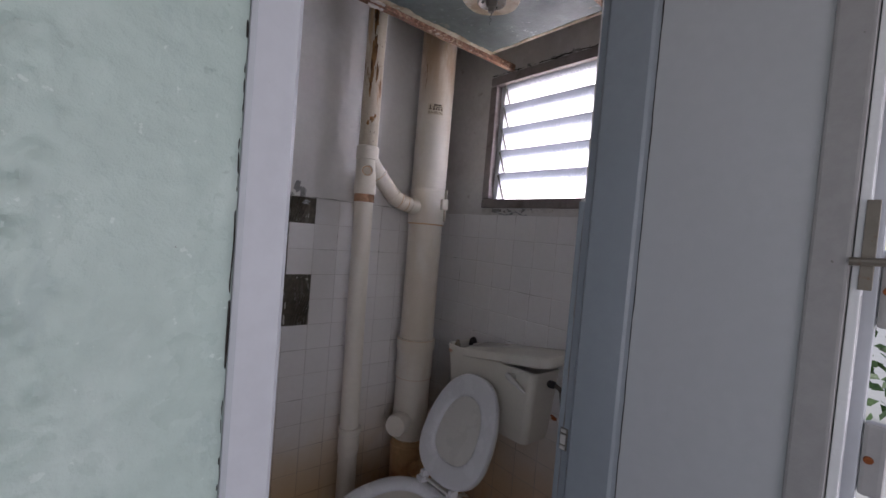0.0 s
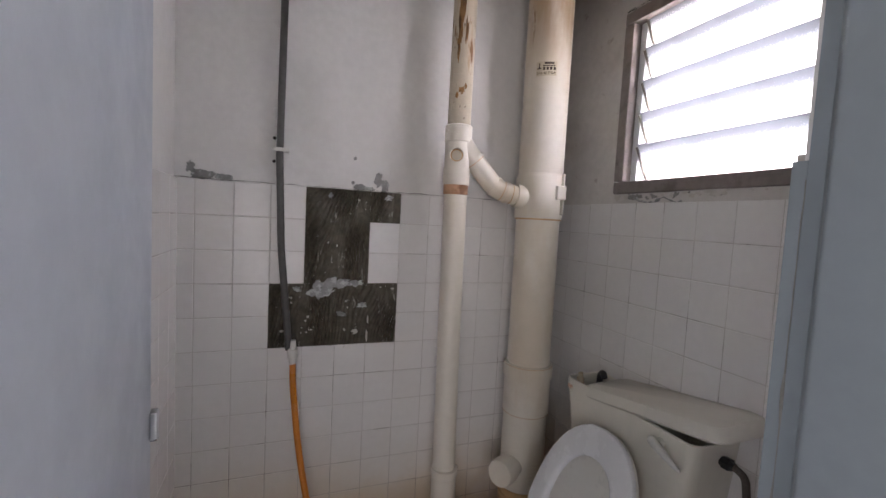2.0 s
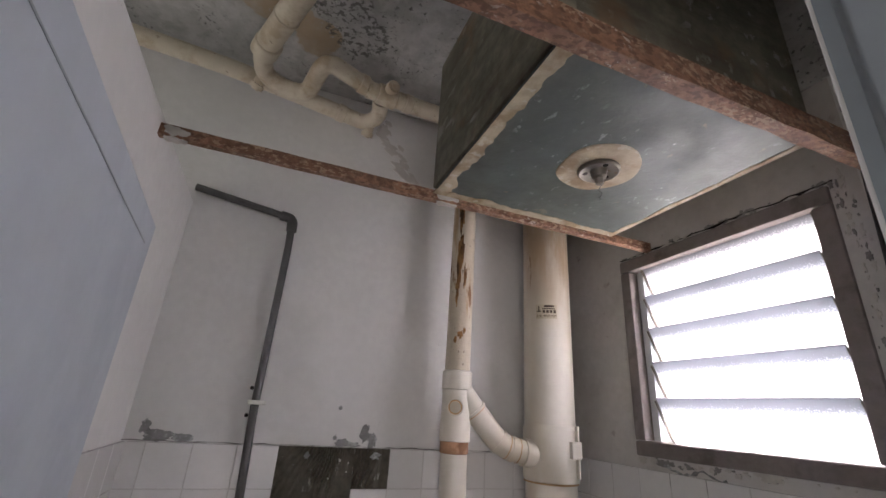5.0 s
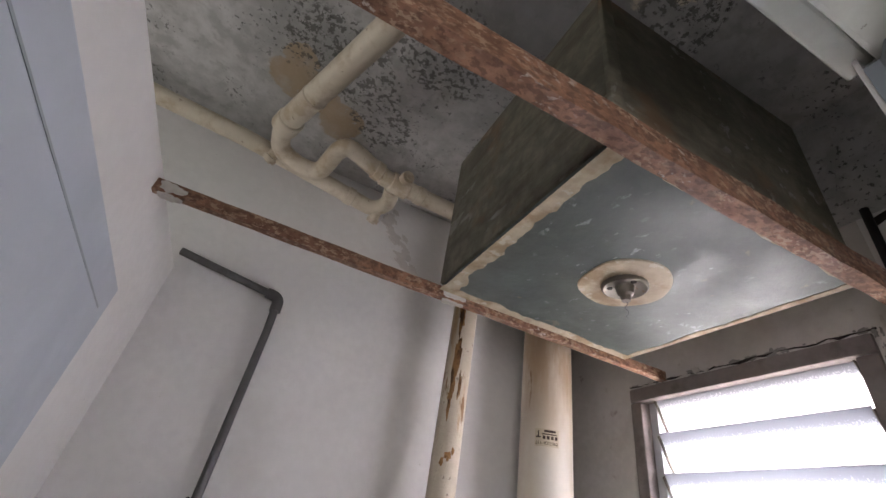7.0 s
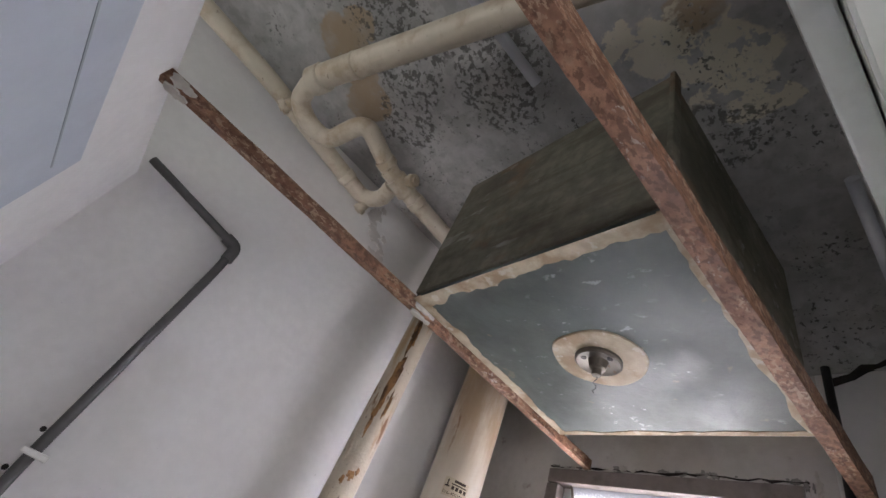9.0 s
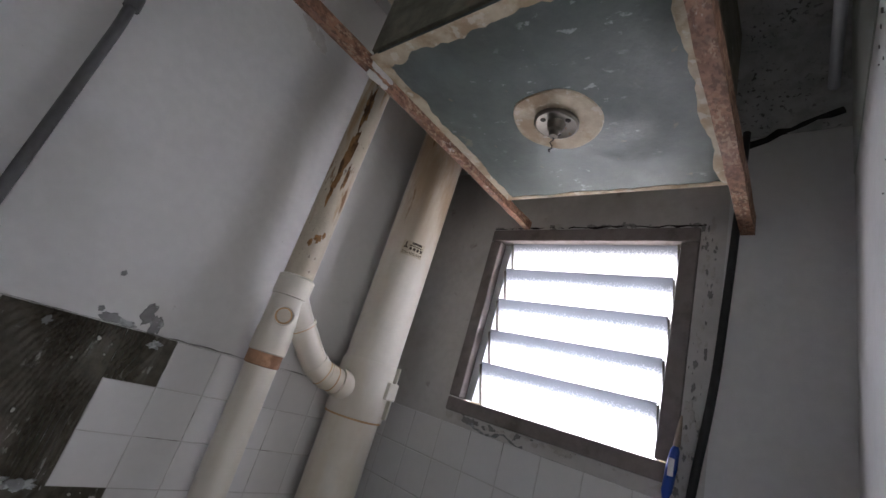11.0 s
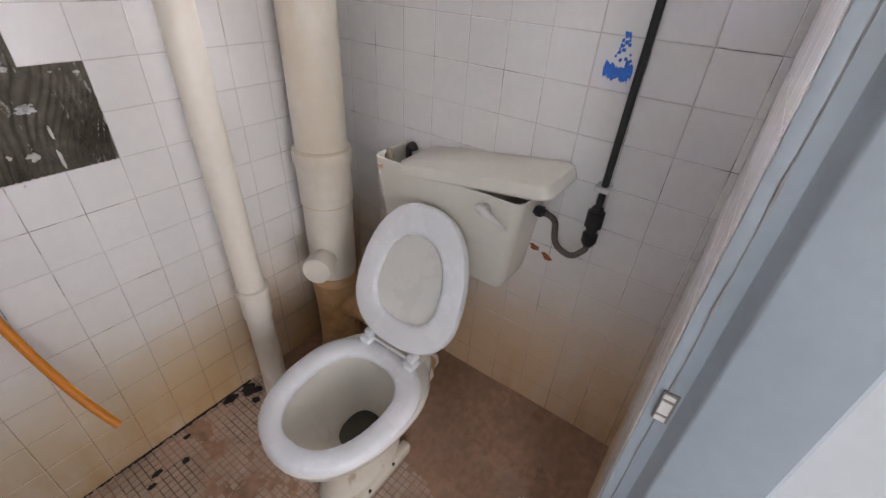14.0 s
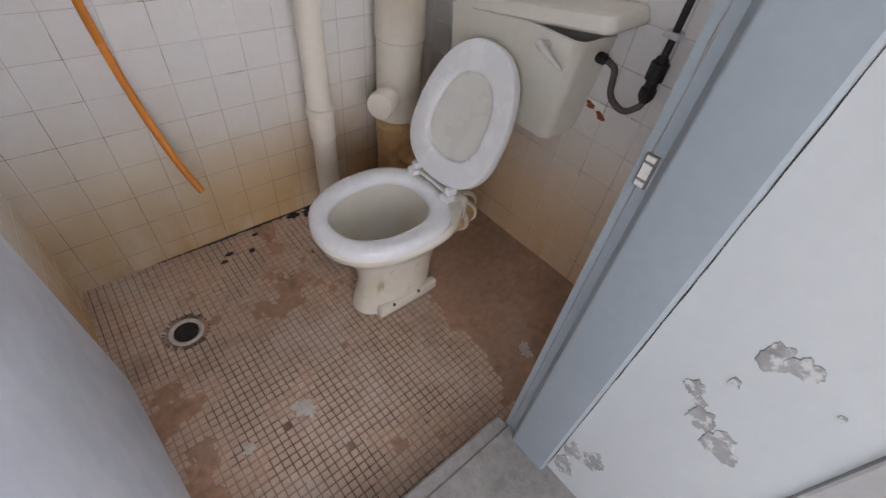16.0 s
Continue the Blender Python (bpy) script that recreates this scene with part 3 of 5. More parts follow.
solid("wall_mint", boxed(-1.3, 0.089, 0.43, 0.572, 0, ZC), "mint", "unseen mint green wall with added light openings with rough plaster", "wall", "structure")
bm = bmesh.new()
box(bm, 0.845, 0.97, 0.165, 0.432, 0, ZC)
box(bm, 0.845, 0.97, -0.80, 0.165, 2.05, ZC)
box(bm, 0.845, 0.97, -1.6, -0.80, 0, ZC)
solid("wall_lobby_east", bm, "wall_white", "white painted wall with patches of bare cement", "wall", "structure")
# Unseen closing wall, its opening cut for the added south fill.
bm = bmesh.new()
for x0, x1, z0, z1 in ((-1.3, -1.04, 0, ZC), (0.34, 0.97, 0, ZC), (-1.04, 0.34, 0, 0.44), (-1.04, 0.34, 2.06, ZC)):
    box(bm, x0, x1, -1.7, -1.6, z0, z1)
solid("wall_lobby_south", bm, "mint", "unseen mint green wall with added light openings", "wall", "structure")
# Unseen closing wall; both openings are made for the added west fills.
bm = bmesh.new()
for y0, y1, z0, z1 in ((-1.7, 1.92, 0, 0.94), (-1.7, 1.92, 2.07, ZC), (-1.7, -1.16, 0.94, 2.07), (0.06, 0.74, 0.94, 2.07), (1.56, 1.92, 0.94, 2.07), (0.74, 1.56, 0.94, 1.34)):
    box(bm, -1.42, -1.3, y0, y1, z0, z1)
solid("wall_lobby_west", bm, "mint", "unseen mint green wall with added light openings", "wall", "structure")
bm = bmesh.new()
bmesh.ops.create_grid(bm, x_segments=90, y_segments=110, size=1.0)
for v in bm.verts:
    v.co = Vector((0.06 + v.co.x * 1.49, 0.11 + v.co.y * 1.815, ZC + 0.008 * wavy(v.co.x, v.co.y, 0, 6) + 0.004 * wavy(v.co.x, v.co.y, 3, 22)))
box(bm, -1.45, 1.56, -1.72, 1.93, ZC + 0.03, ZC + 0.14)
solid("ceiling", bm, "ceiling", "damp-stained bare concrete ceiling", "ceiling", "structure")
bm = boxed(-1.3, 0.97, -1.6, 0.56, 0.0, 0.115)
solid("floor_lobby", bm, "cement", "raised grey cement floor outside the toilet", "floor", "structure")


def ramp(x, lo, hi):
    q = min(1, max(0, (x - lo) / (hi - lo)))
    return q * q * (3 - 2 * q)


def dirt_height(x, y):
    rise = 0.092 * min(1.0, max(0.0, (x - 1.0) / 0.424)) * ramp(-y, -1.62, -1.4)
    film = 0.0035 * ramp(x, 0.85, 1.05) + 0.0062 * (wavy(x, y, 1, 4.0) + 0.45 * wavy(x, y, 5, 13)) + 0.0009
    return rise + min(0.006, max(-0.001, film))


bm = bmesh.new()
NX, NY = 120, 110
grid = [[bm.verts.new((XW + (1.45 - XW) * i / NX, 0.5 + (YN - 0.5) * j / NY, dirt_height(XW + (1.45 - XW) * i / NX, 0.5 + (YN - 0.5) * j / NY))) for j in range(NY + 1)] for i in range(NX + 1)]
for i in range(NX):
    for j in range(NY):
        bm.faces.new((grid[i][j], grid[i + 1][j], grid[i + 1][j + 1], grid[i][j + 1]))
box(bm, -0.05, 1.5, 0.45, YN + 0.05, -0.12, -0.01)
floor = solid("floor", bm, "screed", "brown dirty screed floor with small mosaic tiles", "floor", "structure", True)

# ---- toilet doorway ----
def blotch(bm, place, u, v, n, r, seed, thick=0.002, points=16, stretch=1.0, rag=0.5):
    """A thin ragged patch lying on a surface, u and v along it and n out of it."""
    thick += 0.00011 * (int(seed * 7) % 13) + 0.00004 * (len(bm.verts) % 29)
    place, u, v, n = Vector(place), Vector(u), Vector(v), Vector(n)
    ring = []
    for k in range(points):
        a = 2 * math.pi * k / points
        q = r * (0.80 + rag * wavy(math.cos(a) * 1.3, math.sin(a) * 1.3, seed, 1.5) + (0.4 * rag * wavy(math.cos(a), math.sin(a), seed + 7, 5.0) if points > 24 else 0) + 0.12 * random.random())
        ring.append(u * math.cos(a) * q * stretch + v * math.sin(a) * q)
    return rings(bm, [[place + p for p in ring], [place + p * 0.94 + n * thick for p in ring]])



XZ, YZ, XY = ((1, 0, 0), (0, 0, 1), (0, -1, 0)), ((0, 1, 0), (0, 0, 1), (-1, 0, 0)), ((1, 0, 0), (0, 1, 0), (0, 0, 1))
frame_ob = thing("door_frame", (0.48, 0.5, 0.1), "grey-blue painted metal door frame with chipped edges", "door frame")
tagged(frame_ob, kind="structure")


def upright(outline, z0, z1):
    b = bmesh.new()
    return rings(b, [[Vector((x, y, z)) for x, y in outline] for z in (z0, (z0 + z1) / 2, z1)])


# The left jamb has a paler base colour than the right.
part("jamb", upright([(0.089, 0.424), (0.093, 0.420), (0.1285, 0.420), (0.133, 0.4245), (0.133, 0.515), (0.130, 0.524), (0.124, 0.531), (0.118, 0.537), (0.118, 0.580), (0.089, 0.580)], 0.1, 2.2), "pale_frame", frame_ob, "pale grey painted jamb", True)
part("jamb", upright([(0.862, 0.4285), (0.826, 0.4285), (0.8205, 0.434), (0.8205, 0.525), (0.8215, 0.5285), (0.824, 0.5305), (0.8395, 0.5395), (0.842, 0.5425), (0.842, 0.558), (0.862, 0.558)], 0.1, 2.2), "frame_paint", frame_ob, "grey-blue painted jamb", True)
part("rebate", boxed(0.1185, 0.1232, 0.5385, 0.60, 0.12, 2.19, 0.001), "pale_frame", frame_ob)
part("head", boxed(0.089, 0.862, 0.424, 0.545, 2.201, 2.275, 0.006), "pale_green", frame_ob)
part("head", boxed(0.089, 0.872, 0.547, 0.580, 2.225, 2.275, 0.004), "pale_green", frame_ob)
bm = bmesh.new()
for k in range(70):
    z = 1.53 + 0.7 * random.random()
    blotch(bm, (0.85 + 0.16 * random.random() ** 2, YS, z), (1, 0, 0), (0, 0, 1), (0, 1, 0), 0.0008 + 0.0045 * random.random() ** 3, k * 2.1, 0.0003, 14, 0.5, 0.8)
part("peeling_paint", bm, "cement", frame_ob, "flaked plaster beside the jamb")
part("edge_trim", boxed(0.8424, 0.8455, 0.5585, YS + 0.0095, 0.02, 1.5, 0.0008, 2), "frame_paint", frame_ob, "painted edging between the jamb and tiles", True)
strike = part("strike_plate", boxed(0.8385, 0.8418, 0.5455, 0.5645, 0.934, 0.984, 0.001), "steel", frame_ob, "worn metal strike plate with a black outline")
for z0, z1 in ((0.936, 0.944), (0.948, 0.970), (0.974, 0.982)):
    part("plate", boxed(0.8365, 0.8392, 0.5485, 0.5620, z0, z1, 0.001), "grout", strike)
bm = bmesh.new()
pts = [Vector((0.8418 + 0.0008 * wavy(k, 4, 0, 0.5), 0.5590 + 0.0008 * wavy(k, 2, 9, 0.5), 0.12 + 0.02 * k)) for k in range(69)]
tube(bm, pts, [0.0006 + 0.0022 * max(0.0, wavy(k, 6, 3, 0.31)) for k in range(69)], 6)
part("crack", bm, "cement", frame_ob, "crumbling grey gap between the jamb and plaster")
for x, y in ((0.8445, 0.4275), (0.0875, 0.4285)):
    bm = bmesh.new()
    pts = [Vector((x + 0.0012 * wavy(k, x, 0, 0.5), y + 0.0012 * wavy(k, y, 9, 0.5), 0.12 + 0.02 * k)) for k in range(105)]
    tube(bm, pts, [0.0006 + 0.0016 * abs(wavy(k, x, 3, 0.23)) for k in range(105)], 6)
    part("crack", bm, "dirt", frame_ob, "black gap between the jamb and plaster")

bm = bmesh.new()
NXM, NZM = 76, 300


def rough_plaster(x, z):
    left = ramp(-x, 0.0, 0.08) + 0.5 * ramp(x, 0.05, 0.08) * ramp(-z, -1.3, -1.0)
    return 0.0012 + 0.0007 * wavy(x, z, 2, 30) + (0.0022 + 0.012 * left) * (max(0.0, wavy(x, z, 5, 75) - 0.06) + 0.6 * max(0.0, wavy(x, z * 0.6, 8, 140) - 0.1))


sheet = [[bm.verts.new((-0.14 + 0.003 * i, 0.4295 - rough_plaster(-0.14 + 0.003 * i, 0.8 + 0.004 * j), 0.8 + 0.004 * j)) for j in range(NZM + 1)] for i in range(NXM + 1)]
for i in range(NXM):
    for j in range(NZM):
        bm.faces.new((sheet[i][j], sheet[i + 1][j], sheet[i + 1][j + 1], sheet[i][j + 1]))
solid("paint_blisters", bm, "mint", "raised blisters in the mint green paint", "paint", "structure", True)
bm = bmesh.new()
for k in range(9):
    blotch(bm, (random.uniform(-0.06, 0.07), 0.43, random.uniform(1.0, 1.9)), *XZ, 0.0007 + 0.0013 * random.random(), k * 2.3, 0.0024, 9)
solid("paint_chips", bm, "cement", "small dark chips in the mint green paint", "paint", "structure")

door = thing("door_1", (0.125, 0.56, 0.13), "plain grey-blue painted door opened inward against the wall", "door")
tagged(door, kind="structure")
hinge, free = Vector((0.159, 0.585, 0)), Vector((0.103, 1.272, 0))
along = (free - hinge).normalized()
across = Vector((along.y, -along.x, 0))


def leaf(u0, u1, d0, d1, z0, z1, bevel=0.0):
    """A bar in the door's own axes: along its width, and out of its room side."""
    b = boxed(u0, u1, d0, d1, z0, z1, bevel)
    for v in b.verts:
        v.co = hinge + along * v.co.x + across * v.co.y + Vector((0, 0, v.co.z))
    return b


wide = (free - hinge).length
part("leaf", leaf(0.01, wide, -0.034, 0.0, 0.135, 1.922, 0.003), "door", door)
part("edge_strip", leaf(0.02, wide - 0.05, 0.0003, 0.0009, 1.872, 1.8745), "frame_paint", door)
part("edge_strip", leaf(wide - 0.004, wide + 0.003, -0.03, -0.004, 0.14, 1.918, 0.001), "pale_frame", door)
latch = part("latch", leaf(wide - 0.022, wide + 0.006, 0.0005, 0.014, 0.945, 1.005, 0.004), "chrome", door, "small chrome slide latch")
b = bmesh.new()
tube(b, [hinge + along * (wide + 0.007) + across * 0.008 + Vector((0, 0, 0.94)), hinge + along * (wide + 0.02) + across * 0.008 + Vector((0, 0, 0.938))], 0.005, 10)
part("bolt", b, "chrome", latch)
for z in (0.35, 1.05, 1.75):
    b = bmesh.new()
    tube(b, [hinge + Vector((-0.024, 0.002, z)), hinge + Vector((-0.024, 0.002, z + 0.09))], 0.006, 10)
    part("hinge", b, "steel", door)

# ---- window ----
window = thing("window_1", (1.46, 1.155, W_Z0), "louvre window with frosted glass blades in a brown timber frame", "window")
tagged(window, kind="structure")
for y0, y1, z0, z1 in ((W_Y0, W_Y1, W_Z0, W_Z0 + 0.042), (W_Y0, W_Y1, W_Z1 - 0.042, W_Z1), (W_Y0, W_Y0 + 0.042, W_Z0 + 0.043, W_Z1 - 0.043), (W_Y1 - 0.042, W_Y1, W_Z0 + 0.043, W_Z1 - 0.043)):
    part("frame", boxed(1.424, 1.53, y0 + 0.001, y1 - 0.001, z0 + 0.001, z1 - 0.001, 0.004), "window_frame", window)
for y, w in ((W_Y0 + 0.043, 0.006), (W_Y1 - 0.043 - 0.026, 0.026)):
    part("side_channel", boxed(1.455, 1.505, y, y + w, W_Z0 + 0.044, W_Z1 - 0.044, 0.002), "seat", window, "white louvre channel")
BL = 5
pitch = (W_Z1 - W_Z0 - 0.088) / BL
for k in range(BL):
    zc = W_Z0 + 0.044 + pitch * (k + 0.5)
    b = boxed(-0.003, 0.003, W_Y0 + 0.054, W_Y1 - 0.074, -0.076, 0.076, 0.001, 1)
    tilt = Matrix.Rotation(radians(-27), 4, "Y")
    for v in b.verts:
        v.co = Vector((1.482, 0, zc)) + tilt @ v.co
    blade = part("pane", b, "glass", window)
    for y in (W_Y0 + 0.0502, W_Y1 - 0.0735):
        b = boxed(-0.010, 0.006, y, y + 0.003, -0.07, 0.07, 0.001, 1)
        for v in b.verts:
            v.co = Vector((1.482, 0, zc)) + tilt @ v.co
        part("clip", b, "steel", blade)
bm = bmesh.new()
pts = [Vector((XE - 0.003, 1.38 - 0.012 * k, W_Z0 - 0.012 - 0.016 * abs(math.sin(k * 0.33)) - 0.006 * random.random())) for k in range(16)]
tube(bm, pts, [0.001 + 0.0055 * random.random() ** 2 for _ in pts], 8)
solid("plaster_crack", bm, "patch", "grey crumbling gap under the window sill", "crack", "structure")
bm = bmesh.new()
scraps = bmesh.new()
for k in range(170):
    q = random.random()
    if k % 5 < 3:
        y, z = W_Y0 - 0.004 - 0.034 * random.random(), W_Z0 - 0.03 + q * 0.66
    elif k % 5 == 3:
        y, z = W_Y0 + q * 0.62, W_Z0 - 0.004 - 0.012 * random.random()
    else:
        y, z = W_Y0 + q * 0.62, W_Z1 + 0.003 + 0.010 * random.random()
    blotch(bm if k % 2 else scraps, (XE, y, z), *YZ, 0.002 + 0.012 * random.random() ** 2, k * 1.3, 0.0012, 20, random.uniform(0.3, 0.6) if k % 5 < 3 else random.uniform(1.2, 2.2), 0.8)
solid("plaster_scraps", scraps, "lime", "pale scraps of plaster round the window frame", "plaster", "structure")
pts = [Vector((XE - 0.001, W_Y0 - 0.01 + 0.022 * k, W_Z1 + 0.004 + 0.006 * random.random())) for k in range(30)]
edge = bmesh.new()
tube(edge, pts, [0.0012 + 0.003 * random.random() ** 2 for _ in pts], 7)
solid("plaster_crack", edge, "dirt", "dark ragged gap above the window frame", "crack", "structure")
solid("broken_plaster", bm, "cement", "crumbled plaster edge round the window", "plaster", "structure")

# ---- removed tiles ----
bm = bmesh.new()
cells = [(0.42, 0.64, 1.179, TOP), (0.64, 0.75, 1.399, TOP), (0.31, 0.75, 0.959, 1.179)]
for x0, x1, z0, z1 in cells:
    nx, nz = int((x1 - x0) / 0.0035), int((z1 - z0) / 0.006)
    g = [[bm.verts.new((x0 + (x1 - x0) * i / nx, YN - 0.0055 - 0.0042 * max(0.12, 0.55 + 1.3 * wavy(i, j, x0 + 3, 0.045)) * math.sin((i * 0.0035 - 0.0016 * j * (0.7 + wavy(i, j, x0 + 9, 0.02)) + 0.012 * wavy(i, j, x0, 0.05)) * 2 * math.pi / 0.0125) - 0.002 * wavy(i, j, x0, 0.11), z0 + (z1 - z0) * j / nz)) for j in range(nz + 1)] for i in range(nx + 1)]
    for i in range(nx):
        for j in range(nz):
            bm.faces.new((g[i][j], g[i + 1][j], g[i + 1][j + 1], g[i][j + 1]))
bed = solid("adhesive_bed", bm, "adhesive", "combed dark adhesive where wall tiles are missing", "adhesive", "structure", True)
bm = bmesh.new()
for x, z, r, sx, tilt in ((0.465, 1.155, 0.034, 1.0, 0.3), (0.50, 1.172, 0.024, 1.6, 0.2), (0.54, 1.178, 0.017, 2.6, 0.1), (0.60, 1.18, 0.013, 2.2, 0), (0.50, 1.145, 0.012, 2.4, 0.5), (0.62, 1.10, 0.010, 1.8, 0.1), (0.40, 1.16, 0.010, 1.5, -0.4), (0.705, 1.489, 0.011, 1.4, 0.2), (0.50, 1.484, 0.009, 1.2, 0.6), (0.55, 1.07, 0.009, 2.0, -0.2)):
    u = (math.cos(tilt), 0, math.sin(tilt))
    blotch(bm, (x, YN - 0.0075, z), u, (-u[2], 0, u[0]), (0, -1, 0), r, x * 41, 0.002, 40, sx, 0.6)
part("adhesive_smear", bm, "patch", bed, "grey smears of thin cement")
bm = bmesh.new()
for x0, z0, count, sx, sz in ((0.44, 1.02, 9, 0.03, 0.012), (0.60, 1.0, 8, 0.02, 0.02), (0.50, 1.26, 8, 0.05, 0.06), (0.55, 1.10, 7, 0.05, 0.01), (0.37, 1.10, 6, 0.02, 0.03), (0.69, 1.165, 6, 0.03, 0.006), (0.60, 1.46, 5, 0.04, 0.02)):
    for k in range(count):
        x, z = x0 + random.gauss(0, sx), z0 + random.gauss(0, sz)
        if 0.32 < x < 0.74 and (z < 1.17 or 0.43 < x < 0.63):
            blotch(bm, (x, YN - 0.0075, z), *XZ, 0.0014 + 0.0045 * random.random() ** 2, x * 97 + k, 0.0025, 9, random.uniform(0.4, 1.3), 0.9)
blotch(bm, (0.645, YN - 0.0075, 1.045), *XZ, 0.016, 3.1, 0.003, 14, 0.22)
blotch(bm, (0.643, YN - 0.0075, 0.988), *XZ, 0.026, 5.1, 0.003, 14, 0.15)
blotch(bm, (0.600, YN - 0.0075, 1.005), *XZ, 0.011, 6.3, 0.003, 14, 1.0, 0.8)
part("adhesive_lump", bm, "lime", bed, "white scraps of old grout")


bm = bmesh.new()
for x, z, r, sx in ((0.075, 1.545, 0.022, 0.7), (0.11, 1.524, 0.018, 2.2), (0.17, 1.520, 0.012, 2.6), (0.665, 1.55, 0.03, 0.55), (0.69, 1.53, 0.026, 0.6), (0.60, 1.522, 0.012, 2.2), (0.63, 1.518, 0.009, 3), (0.575, 1.535, 0.007, 1), (0.58, 1.62, 0.007, 1)):
    blotch(bm, (x, YN, z), *XZ, r, x * 31, 0.001, 40, sx, 0.4)
solid("bare_patch_north", bm, "patch", "bare cement patches along the top of the tiles", "patch", "structure")
bm = bmesh.new()
pts = [Vector((XW + 0.012 * k, YN - 0.0065, TOP + 0.0025 + 0.003 * wavy(k, 3, 1, 0.31))) for k in range(int((XE - XW) / 0.012))]
tube(bm, pts, [0.0005 + 0.0022 * max(0.0, wavy(k, 8, 2, 0.37) + 0.15) for k in range(len(pts))], 7)
solid("plaster_ledge", bm, "cement", "thin ragged plaster line along the top of the tiles", "plaster", "structure", True)
bm = bmesh.new()
for y, z, r, sx in ((0.302, 0.825, 0.032, 0.8), (0.275, 0.838, 0.022, 1.3), (0.309, 0.747, 0.014, 0.8), (0.338, 0.69, 0.022, 1.0), (0.318, 0.672, 0.014, 1.0), (0.30, 0.645, 0.03, 1.0), (0.262, 0.625, 0.034, 1.0), (0.24, 0.612, 0.02, 1.0), (0.214, 0.808, 0.007, 1), (0.362, 0.30, 0.045, 0.8), (0.405, 0.27, 0.04, 0.8), (0.40, 0.19, 0.05, 0.8)):
    blotch(bm, (0.845, y, z), *YZ, r * 0.95, y * 47, 0.0004, 46, sx * 0.8, 0.32)
solid("bare_patch_lobby", bm, "patch", "bare cement patches in the white wall paint", "patch", "structure")

# ---- pipes in the corner ----
PX, PY = 1.252, 1.667
stack = thing("soil_stack", (PX, PY, 0), "tall cream plastic soil pipe with yellowed joints", "pipe")
bm = bmesh.new()
tube(bm, [(PX, PY, 1.60), (PX, PY, 2.0), (PX, PY, ZC - 0.01)], 0.078, 32)
part("pipe", bm, "pvc", stack, "", True)
bm = bmesh.new()
turned(bm, (PX, PY, 1.445), (0, 0, 1), [(0, 0.081), (0.004, 0.0835), (0.15, 0.0835), (0.154, 0.081), (0.165, 0.078)], 32)
part("collar", bm, "pvc", stack, "", True)
bm = bmesh.new()
tube(bm, [(PX, PY, 0.885), (PX, PY, 1.2), (PX, PY, 1.446)], 0.0765, 32)
part("pipe", bm, "pvc", stack, "", True)
bm = bmesh.new()
turned(bm, (PX, PY, 0.70), (0, 0, 1), [(0, 0.079), (0.002, 0.083), (0.13, 0.083), (0.14, 0.088), (0.175, 0.089), (0.19, 0.086), (0.192, 0.079)], 32)
part("collar", bm, "pvc", stack, "", True)
bm = bmesh.new()
turned(bm, (PX, PY, 0.40), (0, 0, 1), [(0, 0.076), (0.05, 0.079), (0.22, 0.079), (0.30, 0.0785)], 32)
part("branch_fitting", bm, "pvc", stack, "", True)
bm = bmesh.new()
turned(bm, (PX, PY, 0.0), (0, 0, 1), [(0, 0.086), (0.05, 0.082), (0.1, 0.078), (0.22, 0.079), (0.3, 0.083), (0.33, 0.086), (0.37, 0.086), (0.375, 0.08), (0.40, 0.077)], 32)
part("base_bend", bm, "brown_pvc", stack, "brown-stained bend at the floor", True)
bend = bent([(1.06, 1.205, 0.23), (1.25, 1.19, 0.24), (1.275, 1.40, 0.26), (1.255, 1.62, 0.27)], 0.11)
bm = bmesh.new()
tube(bm, bend, 0.048, 22)
part("pan_connector", bm, "brown_pvc", stack, "cream and brown pan connector behind the bowl", True)
for k in range(2, len(bend) - 3, 2):
    bm = bmesh.new()
    turned(bm, bend[k], bend[k + 1] - bend[k], [(-0.008, 0.048), (-0.006, 0.056), (0.006, 0.056), (0.008, 0.048)], 22)
    part("connector_rib", bm, "pvc", stack, "", True)
way = Vector((-0.85, -0.48, 0.05)).normalized()
bm = bmesh.new()
turned(bm, Vector((PX, PY, 0.50)), way, [(0.03, 0.04), (0.11, 0.042), (0.112, 0.05), (0.15, 0.051), (0.165, 0.047), (0.166, 0.0)], 24)
part("cleanout_cap", bm, "pvc", stack, "", True)
bm = boxed(1.262, 1.30, 1.566, 1.592, 1.515, 1.565, 0.004)
part("strap_lug", bm, "pvc", stack)
bm = boxed(1.292, 1.297, 1.5745, 1.59, 1.46, 1.61, 0.001)
part("seam", bm, "pvc", stack)
bm = bmesh.new()
turned(bm, (PX, PY, 1.439), (0, 0, 1), [(0, 0.0768), (0.001, 0.0815), (0.005, 0.0815), (0.006, 0.078)], 32)
part("glue_ring", bm, "brown_pvc", stack, "", True)

for z, r in ((0.70, 0.0834), (0.886, 0.0872), (1.602, 0.0792), (0.402, 0.080)):
    bm = bmesh.new()
    turned(bm, (PX, PY, z), (0, 0, 1), [(0, r - 0.006), (0.0004, r), (0.002, r), (0.0024, r - 0.006)], 32)
    part("joint_line", bm, "brown_pvc", stack, "", True)
for piece in stack.children:
    if piece.name.split(".")[0] in ("pipe", "collar", "branch_fitting", "joint_line", "glue_ring"):
        for v in piece.data.vertices:
            v.co.x, v.co.y = PX + (v.co.x - PX) * 1.06, PY + (v.co.y - PY) * 1.06

SX, SY = 0.919, 1.69
waste = thing("waste_pipe", (SX, SY, 0), "narrow cream plastic pipe, rusty and scarred near the top", "pipe")
